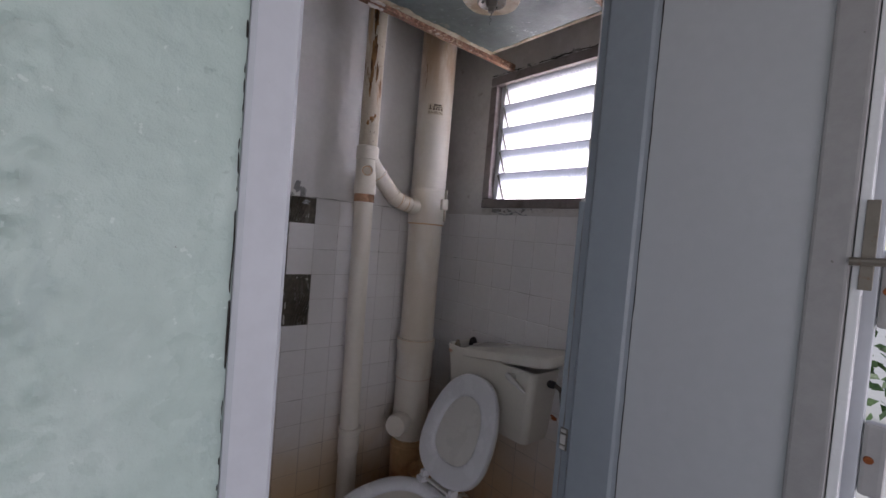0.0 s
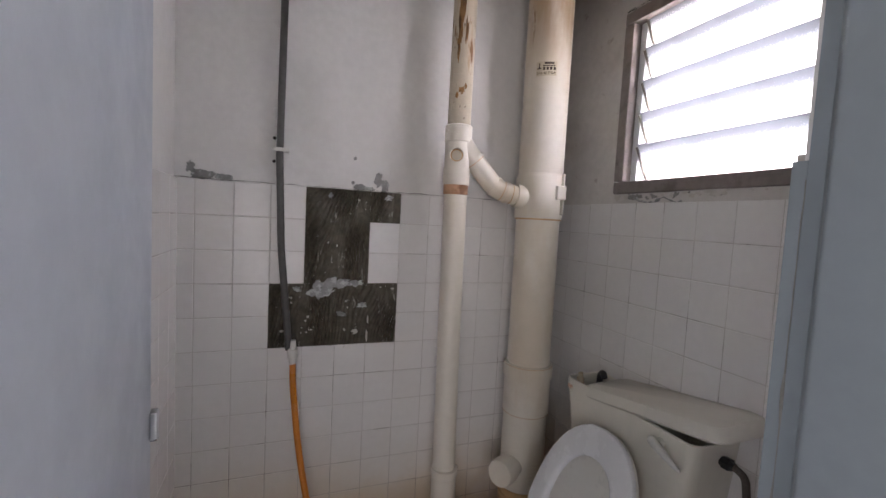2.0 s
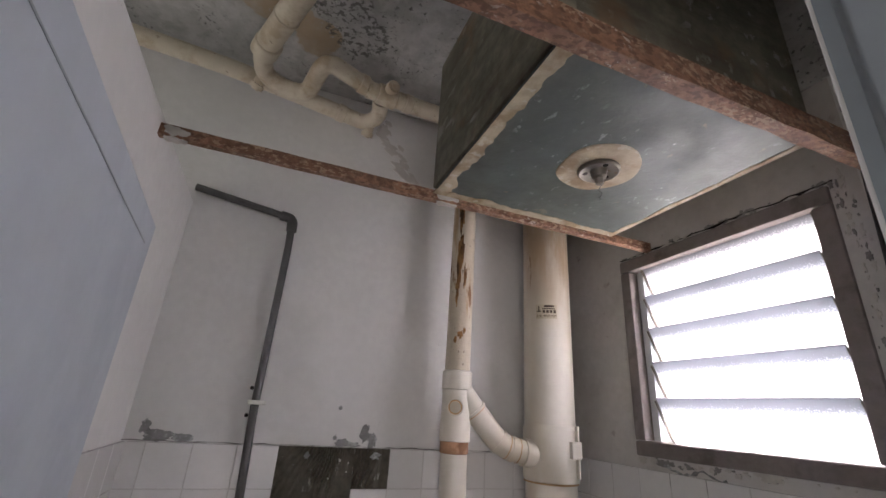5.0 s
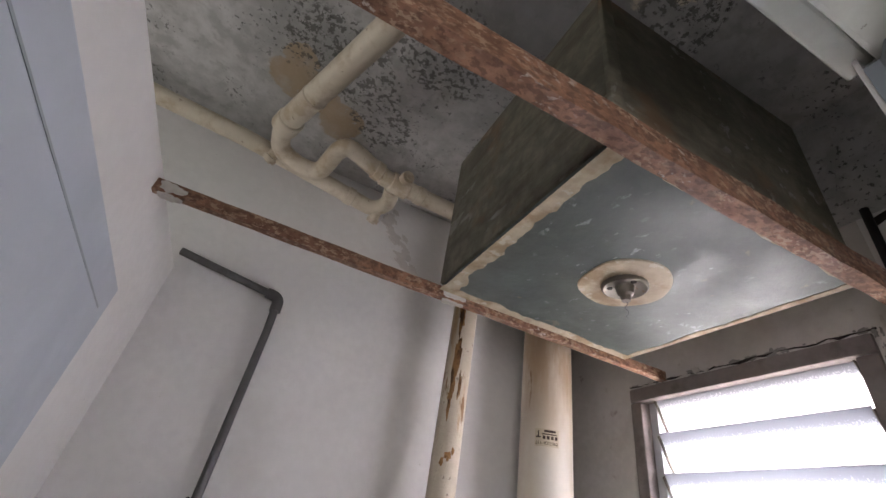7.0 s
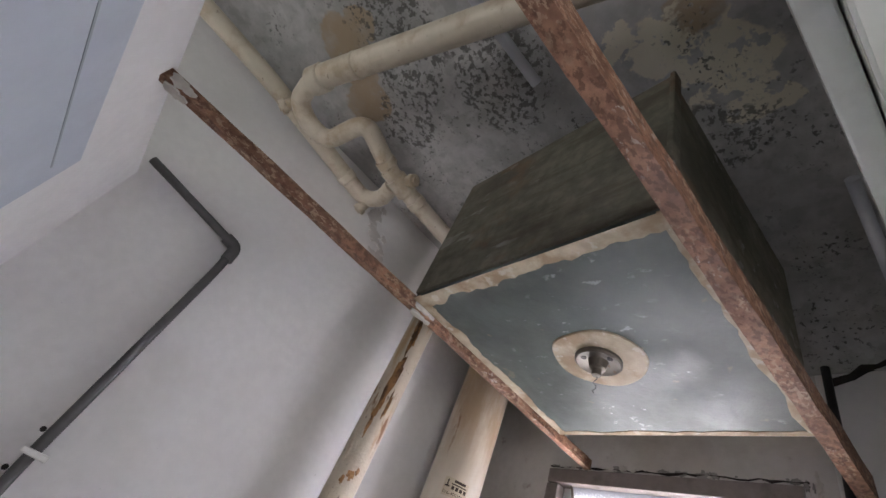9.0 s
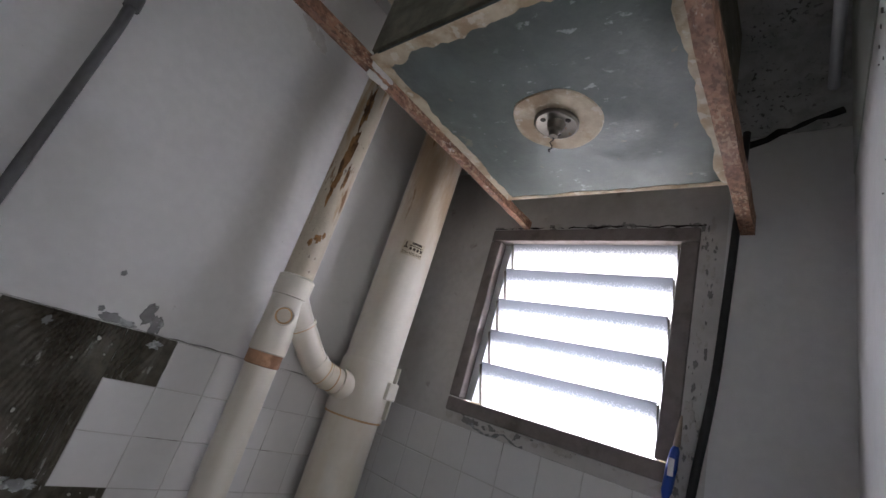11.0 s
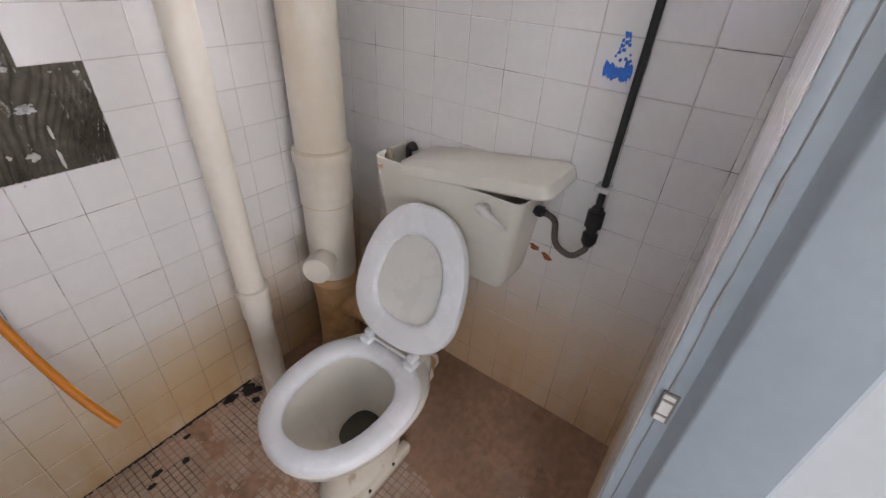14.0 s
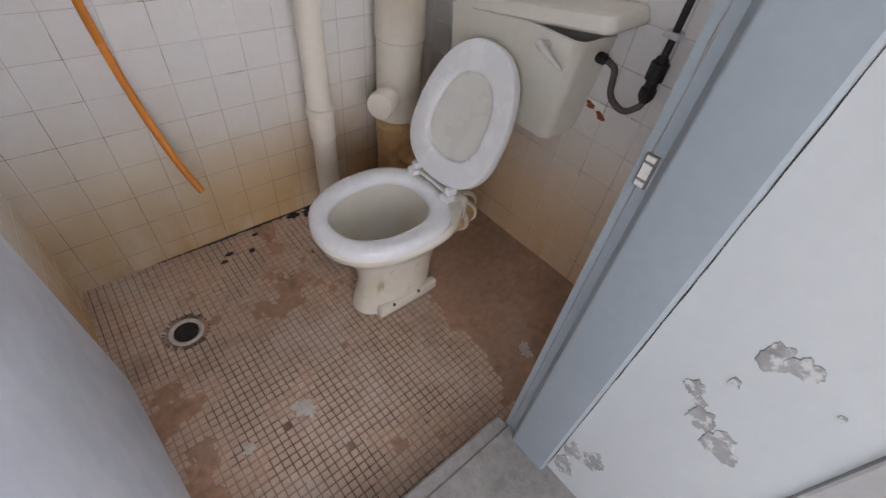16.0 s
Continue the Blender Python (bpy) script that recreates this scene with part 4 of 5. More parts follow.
bm = bmesh.new()
tube(bm, [(SX, SY, 1.74), (SX, SY, 1.95), (SX + 0.002, SY, 2.4), (SX + 0.002, SY, ZC - 0.01)], 0.0405, 24)
part("pipe", bm, "rusty_pvc", waste, "rust-scarred upper length", True)


def scar(b, cx, cy, r, angle, z, wide_by, high_by, seed):
    """A ragged scab lying round a pipe."""
    ring = []
    for k in range(36):
        a = 2 * math.pi * k / 36
        q = 0.8 + 0.5 * wavy(math.cos(a), math.sin(a), seed, 1.6) + 0.3 * wavy(math.cos(a), math.sin(a), seed, 6)
        ring.append((math.cos(a) * q * wide_by, math.sin(a) * q * high_by))
    rings(b, [[Vector((cx + (r + d) * math.cos(angle + u * f / r), cy + (r + d) * math.sin(angle + u * f / r), z + v * f)) for u, v in ring] for f, d in ((1.0, -0.0004), (0.93, 0.0009), (0.5, 0.0012), (0.1, 0.0012))])


bm = bmesh.new()
for angle, z, w, h, seed in ((-2.25, 2.10, 0.013, 0.10, 1.2), (-2.1, 2.17, 0.010, 0.06, 2.7), (-2.35, 2.02, 0.008, 0.06, 3.9), (-1.75, 2.06, 0.006, 0.05, 5.5), (-2.2, 2.30, 0.012, 0.08, 6.1), (-1.9, 1.865, 0.012, 0.016, 7.7), (-2.3, 1.85, 0.007, 0.014, 8.8), (-1.6, 1.88, 0.006, 0.01, 9.4)):
    scar(bm, SX + 0.001, SY, 0.0405, angle, z, w, h, seed)
part("rust_scar", bm, "rust_scar", waste, "dark brown rust scab", True)
bm = bmesh.new()
turned(bm, (SX, SY, 1.545), (0, 0, 1), [(0, 0.043), (0.003, 0.047), (0.06, 0.047), (0.063, 0.045), (0.15, 0.045), (0.152, 0.048), (0.205, 0.048), (0.21, 0.041)], 24)
part("tee", bm, "pvc", waste, "", True)
bm = bmesh.new()
turned(bm, (SX, SY, 1.512), (0, 0, 1), [(0, 0.041), (0.002, 0.044), (0.034, 0.044), (0.036, 0.041)], 24)
part("glue_ring", bm, "rusty_band", waste, "rust brown band below the tee", True)
bm = bmesh.new()
tube(bm, [(SX + 0.004, SY - 0.018, 0.50), (SX + 0.001, SY - 0.006, 1.0), (SX, SY, 1.515)], 0.041, 24)
part("pipe", bm, "pvc", waste, "", True)
bm = bmesh.new()
turned(bm, (SX + 0.005, SY - 0.02, 0.40), (0, 0, 1), [(0, 0.043), (0.004, 0.0455), (0.09, 0.0455), (0.095, 0.050), (0.118, 0.050), (0.12, 0.042)], 24)
part("collar", bm, "pvc", waste, "", True)
bm = bmesh.new()
tube(bm, [(SX + 0.006, SY - 0.022, 0.0), (SX + 0.006, SY - 0.022, 0.2), (SX + 0.005, SY - 0.02, 0.402)], 0.041, 24)
part("pipe", bm, "pvc", waste, "", True)
cap_way = (Vector((0.36, 0.5, 1.6)) - Vector((SX, SY, 1.64))).normalized()
bm = bmesh.new()
turned(bm, Vector((SX, SY, 1.645)), cap_way, [(0.02, 0.022), (0.058, 0.022), (0.06, 0.025), (0.068, 0.0255), (0.068, 0.0225), (0.052, 0.0215), (0.0521, 0.0)], 24)
cap = part("cleanout_cap", bm, "pvc", waste, "", True)
bm = bmesh.new()
turned(bm, Vector((SX, SY, 1.645)), cap_way, [(0.0505, 0.0214), (0.0535, 0.0214)], 24)
part("plug", bm, "brown_pvc", cap, "brown-edged recessed plug", True)
bm = bmesh.new()
turned(bm, Vector((SX, SY, 1.645)), cap_way, [(0.0535, 0.0175), (0.056, 0.017), (0.0562, 0.0)], 24)
part("plug_face", bm, "pale_pvc", cap, "", True)
bm = bmesh.new()
arm = bent([(SX + 0.01, SY - 0.005, 1.70), (SX + 0.045, SY - 0.008, 1.655), (SX + 0.15, SY - 0.02, 1.54), (SX + 0.235, PY - 0.012, 1.522), (PX - 0.03, PY, 1.52)], 0.09)
tube(bm, arm, 0.036, 20)
part("branch_arm", bm, "pvc", waste, "", True)
for q in (8, 11, 14, 17):
    if q + 1 < len(arm):
        bm = bmesh.new()
        turned(bm, arm[q], arm[q + 1] - arm[q], [(0, 0.034), (0.0006, 0.0372), (0.003, 0.0372), (0.0036, 0.034)], 22)
        part("joint_line", bm, "brown_pvc", waste, "", True)
for a, c, r in ((0.28, 0.34, 0.040), (0.47, 0.5, 0.0385), (0.60, 0.63, 0.0385), (0.78, 0.98, 0.0415)):
    i0, i1 = int(a * (len(arm) - 1)), max(int(a * (len(arm) - 1)) + 1, int(c * (len(arm) - 1)))
    bm = bmesh.new()
    tube(bm, arm[i0:i1 + 1], r, 20)
    part("arm_ring", bm, "pvc", waste, "", True)

sticker = thing("sticker", (1.19, 1.603, 1.95), "small cream tradesman's sticker with dark lettering", "sticker")
face = (Vector((0.33, 0.4, 0)) - Vector((PX, PY, 0))).normalized()


def wrapped(u, z, r):
    a = math.atan2(face.y, face.x) + u / 0.083
    return Vector((PX + math.cos(a) * r, PY + math.sin(a) * r, z))


def strip(u0, u1, z0, z1, r):
    b = bmesh.new()
    k = max(2, int((u1 - u0) / 0.006))
    lo = [wrapped(u0 + (u1 - u0) * i / k, z0, r) for i in range(k + 1)]
    hi = [wrapped(u0 + (u1 - u0) * i / k, z1, r) for i in range(k + 1)]
    vs = [[b.verts.new(p) for p in row] for row in (lo, hi)]
    for i in range(k):
        b.faces.new((vs[0][i], vs[0][i + 1], vs[1][i + 1], vs[1][i]))
    return b


part("paper", strip(-0.036, 0.036, 1.948, 1.998, 0.0836), "paper", sticker)
for u0, u1, z0, z1 in ((-0.008, 0.026, 1.988, 1.995), (-0.014, 0.03, 1.981, 1.9845), (-0.032, -0.018, 1.972, 1.976), (-0.027, -0.023, 1.976, 1.992)):
    part("text_bar", strip(u0, u1, z0, z1, 0.0842), "ink", sticker)
for k in range(4):
    part("text_bar", strip(-0.012 + 0.012 * k, -0.004 + 0.012 * k, 1.968, 1.978, 0.0842), "ink", sticker)
curve = bpy.data.curves.new("digits", "FONT")
curve.body, curve.size, curve.align_x = "016-4003960", 0.0125, "CENTER"
digits = new("digits", curve)
bpy.context.view_layer.update()
flat = bpy.data.meshes.new_from_object(digits.evaluated_get(bpy.context.evaluated_depsgraph_get()))
bpy.data.objects.remove(digits)
for v in flat.vertices:
    v.co = wrapped(v.co.x, 1.953 + v.co.y, 0.0843)
flat.materials.append(M["ink"])
number = new("phone_number", flat)
number.parent, number.matrix_parent_inverse = sticker, Matrix.Translation(sticker.location).inverted()

# ---- black water pipe, tap and hose on the tiled wall ----
supply = thing("water_pipe", (0.337, 1.785, 1.0), "dark grey water pipe clipped to the wall", "pipe")
bm = bmesh.new()
tube(bm, bent([(XW + 0.002, 1.783, 2.243), (0.333, 1.783, 2.20), (0.337, 1.783, 2.1), (0.333, 1.783, 1.6), (0.345, 1.783, 1.3), (0.378, 1.783, 0.955)], 0.03), 0.0115, 14)
part("pipe", bm, "grey_pipe", supply, "", True)
bm = bmesh.new()
tube(bm, bent([(0.295, 1.783, 2.205), (0.334, 1.783, 2.20), (0.3365, 1.783, 2.155)], 0.03), 0.0165, 14)
part("elbow", bm, "grey_pipe", supply, "", True)
part("clip", boxed(0.312, 0.362, 1.768, YN, 1.615, 1.627, 0.003), "lid_plastic", supply, "white plastic pipe clip")
# Black discs paint in the depth of the screw holes.
for z in (1.66, 1.585):
    bm = bmesh.new()
    turned(bm, (0.316, YN + 0.001, z), (0, -1, 0), [(0, 0.006), (0.003, 0.005)], 10)
    part("screw_hole", bm, "dirt", supply)
tap = thing("tap", (0.388, 1.76, 0.95), "small white plastic tap on the water pipe", "tap")
bm = bmesh.new()
turned(bm, (0.390, 1.752, 0.915), (0, 0, 1), [(0, 0.011), (0.02, 0.012), (0.022, 0.016), (0.05, 0.016), (0.052, 0.011), (0.07, 0.010), (0.08, 0.006)], 16)
part("body", bm, "lid_plastic", tap, "", True)
bm = bmesh.new()
tube(bm, [(0.39, 1.752, 0.945), (0.38, 1.783, 0.95)], 0.01, 12)
part("stem", bm, "lid_plastic", tap, "", True)
part("lever", boxed(0.382, 0.398, 1.738, 1.760, 0.988, 0.998, 0.003), "lid_plastic", tap)
hose = bmesh.new()
tube(hose, bent([(0.390, 1.752, 0.93), (0.392, 1.748, 0.85), (0.412, 1.705, 0.65), (0.444, 1.652, 0.48), (0.475, 1.60, 0.385)], 0.12, 10), 0.0105, 14)
solid("hose", hose, "hose", "orange rubber hose hanging from the tap", "hose", "", True)

# ---- toilet ----
CY = 1.21


def egg(x0, x1, hw, z, k=40, power=2.3, back=0.42):
    """An egg outline between x0 (front) and x1 (back)."""
    out = []
    xm = x0 + (x1 - x0) * (1 - back)
    for i in range(k):
        a = 2 * math.pi * i / k
        c, s_ = math.cos(a), math.sin(a)
        cx = math.copysign(abs(c) ** (2 / power), c)
        sy = math.copysign(abs(s_) ** (2 / power), s_)
        out.append(Vector((xm + cx * ((x1 - xm) if c > 0 else (xm - x0)), CY + sy * hw, z)))
    return out


toilet = thing("toilet", (0.95, CY, 0), "cream ceramic toilet with the lid raised and stained bowl", "toilet")
bm = bmesh.new()
outer = [(0.752, 1.06, 0.088, 0.0), (0.754, 1.06, 0.087, 0.03), (0.763, 1.06, 0.083, 0.06), (0.78, 1.065, 0.077, 0.13), (0.768, 1.075, 0.085, 0.20), (0.735, 1.09, 0.115, 0.26), (0.69, 1.11, 0.152, 0.32), (0.655, 1.125, 0.180, 0.36), (0.648, 1.13, 0.185, 0.385), (0.655, 1.13, 0.178, 0.40)]
inner = [(0.70, 1.02, 0.128, 0.40), (0.695, 1.025, 0.132, 0.385), (0.70, 1.02, 0.128, 0.36), (0.735, 1.01, 0.108, 0.30), (0.79, 1.0, 0.082, 0.24), (0.85, 0.985, 0.055, 0.20), (0.87, 0.98, 0.045, 0.17)]
rings(bm, [egg(*q) for q in outer + inner])
part("bowl", bm, "ceramic", toilet, "", True)
bm = bmesh.new()
rings(bm, [egg(0.845, 0.99, 0.06, 0.199), egg(0.846, 0.989, 0.059, 0.2)])
part("water", bm, "water", toilet, "dark standing water")
# The dark of each bolt hole is a flat black disc.
for x in (0.855, 0.962):
    bm = bmesh.new()
    turned(bm, (x, CY - 0.088, 0.042), (0, -1, 0.1), [(0, 0.007), (0.006, 0.006)], 12)
    part("bolt_hole", bm, "dirt", toilet)
bm = boxed(0.80, 1.05, CY - 0.094, CY - 0.06, 0.0, 0.05, 0.012, 3)
part("foot", bm, "ceramic", toilet, "", True)
bm = boxed(1.045, 1.15, CY - 0.10, CY + 0.10, 0.30, 0.405, 0.03, 3)
part("back_shelf", bm, "ceramic", toilet, "", True)
bm = bmesh.new()
ring_profile = [(0.0, 0.400), (0.0, 0.414), (0.12, 0.424), (0.35, 0.429), (0.65, 0.428), (0.9, 0.422), (1.0, 0.412), (1.0, 0.402)]
a, c = egg(0.650, 1.075, 0.188, 0), egg(0.702, 1.01, 0.122, 0)
loops = [[Vector((p.x + (q.x - p.x) * f, p.y + (q.y - p.y) * f, z)) for p, q in zip(a, c)] for f, z in ring_profile]
rings(bm, loops + [loops[0]], False, False)
bmesh.ops.remove_doubles(bm, verts=bm.verts[:], dist=1e-5)
# Coloured whiter than the cream bowl to paint in skylight on the rim's top.
part("rim", bm, "seat", toilet, "broad glazed rim, whitened as if lit from above", True)
HX, HZ = 1.062, 0.452
lean = Vector((0.41, 0, 0.912)).normalized()
out_way = Vector((-lean.z, 0, lean.x))
bm = bmesh.new()
lid_out = egg(-0.425, 0.0, 0.182, 0, back=0.36)


def on_lid(p, f, d):
    q = Vector((-0.20 + (p.x + 0.20) * f, CY + (p.y - CY) * f, 0))
    return Vector((HX, q.y, HZ)) + lean * (-q.x) + out_way * d


profile = [(0.86, -0.026), (0.97, -0.022), (1.0, -0.014), (0.99, -0.008), (0.95, -0.006), (0.3, -0.006)]
rings(bm, [[on_lid(p, f, d) for p in lid_out] for f, d in profile])
part("lid", bm, "lid_plastic", toilet, "raised off-white plastic lid", True)
bm = bmesh.new()
loops = [[on_lid(p, f, d) for p in lid_out] for f, d in ((1.0, -0.005), (1.005, 0.002), (0.985, 0.009), (0.94, 0.0115), (0.70, 0.012), (0.645, 0.0105), (0.615, 0.006), (0.605, -0.001), (0.605, -0.005))]
rings(bm, loops + [loops[0]], False, False)
bmesh.ops.remove_doubles(bm, verts=bm.verts[:], dist=1e-5)
part("seat", bm, "seat", toilet, "raised white plastic seat ring", True)
for y in (1.125, 1.292):
    part("lid_hinge", boxed(1.032, 1.07, y - 0.018, y + 0.018, 0.424, 0.446, 0.005), "seat", toilet)
    part("hinge_cap", boxed(1.045, 1.08, y - 0.011, y + 0.011, 0.44, 0.468, 0.005), "seat", toilet)
bm = bmesh.new()
tube(bm, [(1.058, 1.143, 0.44), (1.058, 1.274, 0.44)], 0.006, 12)
part("hinge_bar", bm, "lid_plastic", toilet, "", True)

cistern = thing("cistern", (1.35, CY, 0.62), "cream plastic cistern with its lid knocked askew", "cistern")


def tank(z, off=0.0):
    q = (z - 0.625) / 0.29
    y0, y1 = 0.995 - 0.033 * q + off, 1.425 + 0.033 * q - off
    x0, x1 = 1.285 - 0.018 * q + off, 1.427 - off
    rr, loop = 0.028, []
    for cx, cy, a0 in ((x0 + rr, y0 + rr, 180), (x1 - rr / 3, y0 + rr / 3, 270), (x1 - rr / 3, y1 - rr / 3, 0), (x0 + rr, y1 - rr, 90)):
        r = rr if cx < 1.35 else rr / 3
        loop += [Vector((cx + r * math.cos(radians(a0 + 18 * k)), cy + r * math.sin(radians(a0 + 18 * k)), z)) for k in range(6)]
    return loop


bm = bmesh.new()
rings(bm, [tank(0.622, 0.02), tank(0.628, 0.005), tank(0.65), tank(0.78), tank(0.912), tank(0.915, 0.003), tank(0.912, 0.007), tank(0.66, 0.007)])
part("tank", bm, "ceramic", cistern, "", True)
bm = bmesh.new()
rings(bm, [tank(0.80, 0.008), tank(0.802, 0.008)])
part("water", bm, "water", cistern, "dark water inside")
bm = bmesh.new()
ly0, ly1 = 0.888, 1.365


def lid_loop(x0, x1, y0, y1, z, rr=0.03):
    loop = []
    for cx, cy, a0 in ((x0 + rr, y0 + rr, 180), (x1 - rr, y0 + rr, 270), (x1 - rr, y1 - rr, 0), (x0 + rr, y1 - rr, 90)):
        loop += [Vector((cx + rr * math.cos(radians(a0 + 15 * k)), cy + rr * math.sin(radians(a0 + 15 * k)), z)) for k in range(7)]
    return loop


rings(bm, [lid_loop(1.262, 1.432, ly0, ly1, 0.0), lid_loop(1.258, 1.434, ly0 - 0.003, ly1 + 0.003, 0.006), lid_loop(1.26, 1.432, ly0, ly1, 0.026), lid_loop(1.264, 1.429, ly0 + 0.004, ly1 - 0.004, 0.036), lid_loop(1.278, 1.42, ly0 + 0.02, ly1 - 0.02, 0.043)])
skew = Matrix.Translation((1.345, 1.14, 0.918)) @ Matrix.Rotation(radians(-10.0), 4, "X") @ Matrix.Rotation(radians(-2.5), 4, "Y") @ Matrix.Rotation(radians(-2.5), 4, "Z") @ Matrix.Translation((-1.345, -1.14, 0))
for v in bm.verts:
    v.co = skew @ v.co
part("lid", bm, "ceramic", cistern, "askew lid leaving a dark gap", True)
bm = bmesh.new()
tube(bm, [(1.249, 1.078, 0.889), (1.247, 1.072, 0.886), (1.245, 1.05, 0.876), (1.246, 1.02, 0.862), (1.248, 0.995, 0.85), (1.25, 0.986, 0.846)], [0.005, 0.0115, 0.0125, 0.0085, 0.006, 0.003], 14)
turned(bm, (1.27, 1.06, 0.880), (-1, 0, 0), [(0, 0.012), (0.012, 0.012), (0.018, 0.009)], 16)
part("flush_lever", bm, "lid_plastic", cistern, "yellowed flush lever", True)
bm = bmesh.new()
tube(bm, bent([(1.36, 1.395, 0.80), (1.36, 1.395, 0.93), (1.352, 1.372, 0.945), (1.348, 1.36, 0.93)], 0.02), 0.010, 12)
part("overflow_tube", bm, "black", cistern, "black plastic inlet valve", True)
bm = bmesh.new()
turned(bm, (1.305, 1.425, 0.80), (0, 0, 1), [(0, 0.014), (0.11, 0.014), (0.118, 0.009), (0.13, 0.008)], 14)
part("valve_post", bm, "tan", cistern, "", True)
bm = bmesh.new()
blotch(bm, (1.2675, 1.428, 0.885), *YZ, 0.0085, 3.0, 0.0012, 18, 1.9)
part("badge", bm, "red", cistern, "small red oval badge")
bm = bmesh.new()
turned(bm, (1.365, 0.968, 0.868), (0, -1, 0), [(-0.01, 0.012), (0.006, 0.012), (0.007, 0.016), (0.024, 0.016), (0.025, 0.011), (0.034, 0.010)], 6)
part("inlet_nut", bm, "black", cistern, "black inlet nut")

# ---- supply pipe on the window wall ----
feed = thing("supply_pipe", (1.395, 0.815, 0.82), "black water pipe running down the wall to a stop valve", "pipe")
bm = bmesh.new()
tube(bm, bent([(1.418, 0.765, 2.42), (1.415, 0.772, 2.1), (1.412, 0.786, 1.75), (1.408, 0.814, 1.5), (1.405, 0.817, 1.2), (1.40, 0.819, 0.90)], 0.1), 0.0088, 14)
part("pipe", bm, "black", feed, "", True)
part("clip", boxed(1.387, XE, 0.803, 0.841, 0.955, 0.97, 0.004), "alu", feed, "grey pipe clip")
bm = bmesh.new()
turned(bm, (1.40, 0.82, 0.80), (0, 0, 1), [(0, 0.012), (0.015, 0.02), (0.035, 0.02), (0.04, 0.015), (0.055, 0.015), (0.058, 0.022), (0.10, 0.022), (0.102, 0.017), (0.112, 0.014)], 10)
part("stop_valve", bm, "black", feed, "", True)
bm = bmesh.new()
blotch(bm, (1.408, 0.803, 1.47), *YZ, 0.014, 9.0, 0.004, 14, 0.5)
part("paint_fleck", bm, "lime", feed, "white paint on the pipe")
bm = bmesh.new()
tube(bm, bent([(1.365, 0.936, 0.868), (1.36, 0.905, 0.862), (1.36, 0.895, 0.79), (1.37, 0.845, 0.765), (1.395, 0.82, 0.79), (1.40, 0.82, 0.805)], 0.03), 0.0085, 12)
solid("flexible_hose", bm, "flex", "braided flexible hose from stop valve to cistern", "hose", "", True)

brush = thing("paint_brush", (1.405, 0.845, 1.52), "worn paint brush with a blue handle leaning on the pipe", "brush")
bm = bmesh.new()
tube(bm, [(1.412, 0.855, 1.515), (1.41, 0.853, 1.53), (1.408, 0.848, 1.58), (1.407, 0.845, 1.612), (1.407, 0.843, 1.622)], [0.006, 0.0105, 0.0115, 0.009, 0.004], 12)
part("handle", bm, "blue", brush, "", True)
bm = bmesh.new()
tube(bm, [(1.407, 0.843, 1.62), (1.408, 0.842, 1.65), (1.41, 0.84, 1.685)], [0.0075, 0.006, 0.0025], 10)
part("bristles", bm, "bristle", brush, "", True)
part("label", boxed(1.3965, 1.3985, 0.842, 0.853, 1.56, 1.595, 0.0008, 1), "seat", brush, "white handle panel")
bm = bmesh.new()
for k in range(22):
    y = 0.865 + 0.027 * (2 * k / 21 - 1)
    h = 0.012 + 0.010 * random.random()
    blotch(bm, (XE - 0.0118, y, 1.222 - 0.006 * math.cos((y - 0.865) * 60) + 0.3 * (y - 0.865) ** 2), *YZ, h, k * 3.3, 0.0006, 10, 0.28)
for k in range(30):
    q = random.random()
    blotch(bm, (XE - 0.0118, 0.862 + random.uniform(-0.016, 0.016) * (1.2 - q), 1.238 + 0.06 * q), *YZ, 0.0025 + 0.003 * random.random(), k * 1.7, 0.0006, 8, 0.8)
solid("paint_splash", bm, "splash_blue", "blue paint splash on the tiles", "paint", "structure")
bm = bmesh.new()
for y, z, r in ((0.925, 0.702, 0.012), (0.935, 0.712, 0.006), (0.965, 0.72, 0.01), (0.975, 0.727, 0.006)):
    blotch(bm, (XE - 0.0118, y, z), *YZ, r, y * 91, 0.0008, 12, 1.5)
solid("rust_stain", bm, "rust", "rust stains on the tiles", "stain", "structure")

# ---- roof box and timbers ----
def timber(name, y0, y1, z0, z1, x0, label):
    b = bmesh.new()
    k = 40
    loops = []
    for i in range(k + 1):
        x = x0 + (XE - x0) * i / k
        d = [0.003 * wavy(x, q, y0, 14) for q in range(4)]
        loops.append([Vector((x, y0 + d[0], z0 + d[1])), Vector((x, y1 + d[1], z0 + d[2])), Vector((x, y1 + d[2], z1)), Vector((x, y0 + d[3], z1))])
    rings(b, loops)
    return solid(name, b, "timber", label, "timber", "structure")


timber("timber_batten", 1.338, 1.358, 2.155, 2.183, -0.02, "thin red-brown timber batten with flaking paint")
timber("timber_joist", 0.735, 0.764, 2.13, 2.18, -1.25, "red-brown timber joist with flaking paint")
bm = bmesh.new()
for x, r in ((0.70, 0.012), (0.715, 0.010), (0.735, 0.008), (0.06, 0.014), (0.08, 0.009)):
    blotch(bm, (x, 1.3375, 2.168), *XZ, r, x * 17, 0.002, 12, 1.6)
    blotch(bm, (x, 1.348, 2.1545), (1, 0, 0), (0, 1, 0), (0, 0, -1), r, x * 13, 0.002, 12, 1.6)
solid("paint_fleck", bm, "lime", "flakes of old white paint on the batten", "paint", "structure")

BX0, BX1, BY0, BY1, BZ0 = 0.668, 1.262, 0.772, 1.333, 2.172
hatch = thing("tank_box", (0.96, 1.05, BZ0), "boxed-in plywood housing under the ceiling with a painted base", "housing")
tagged(hatch, kind="structure")
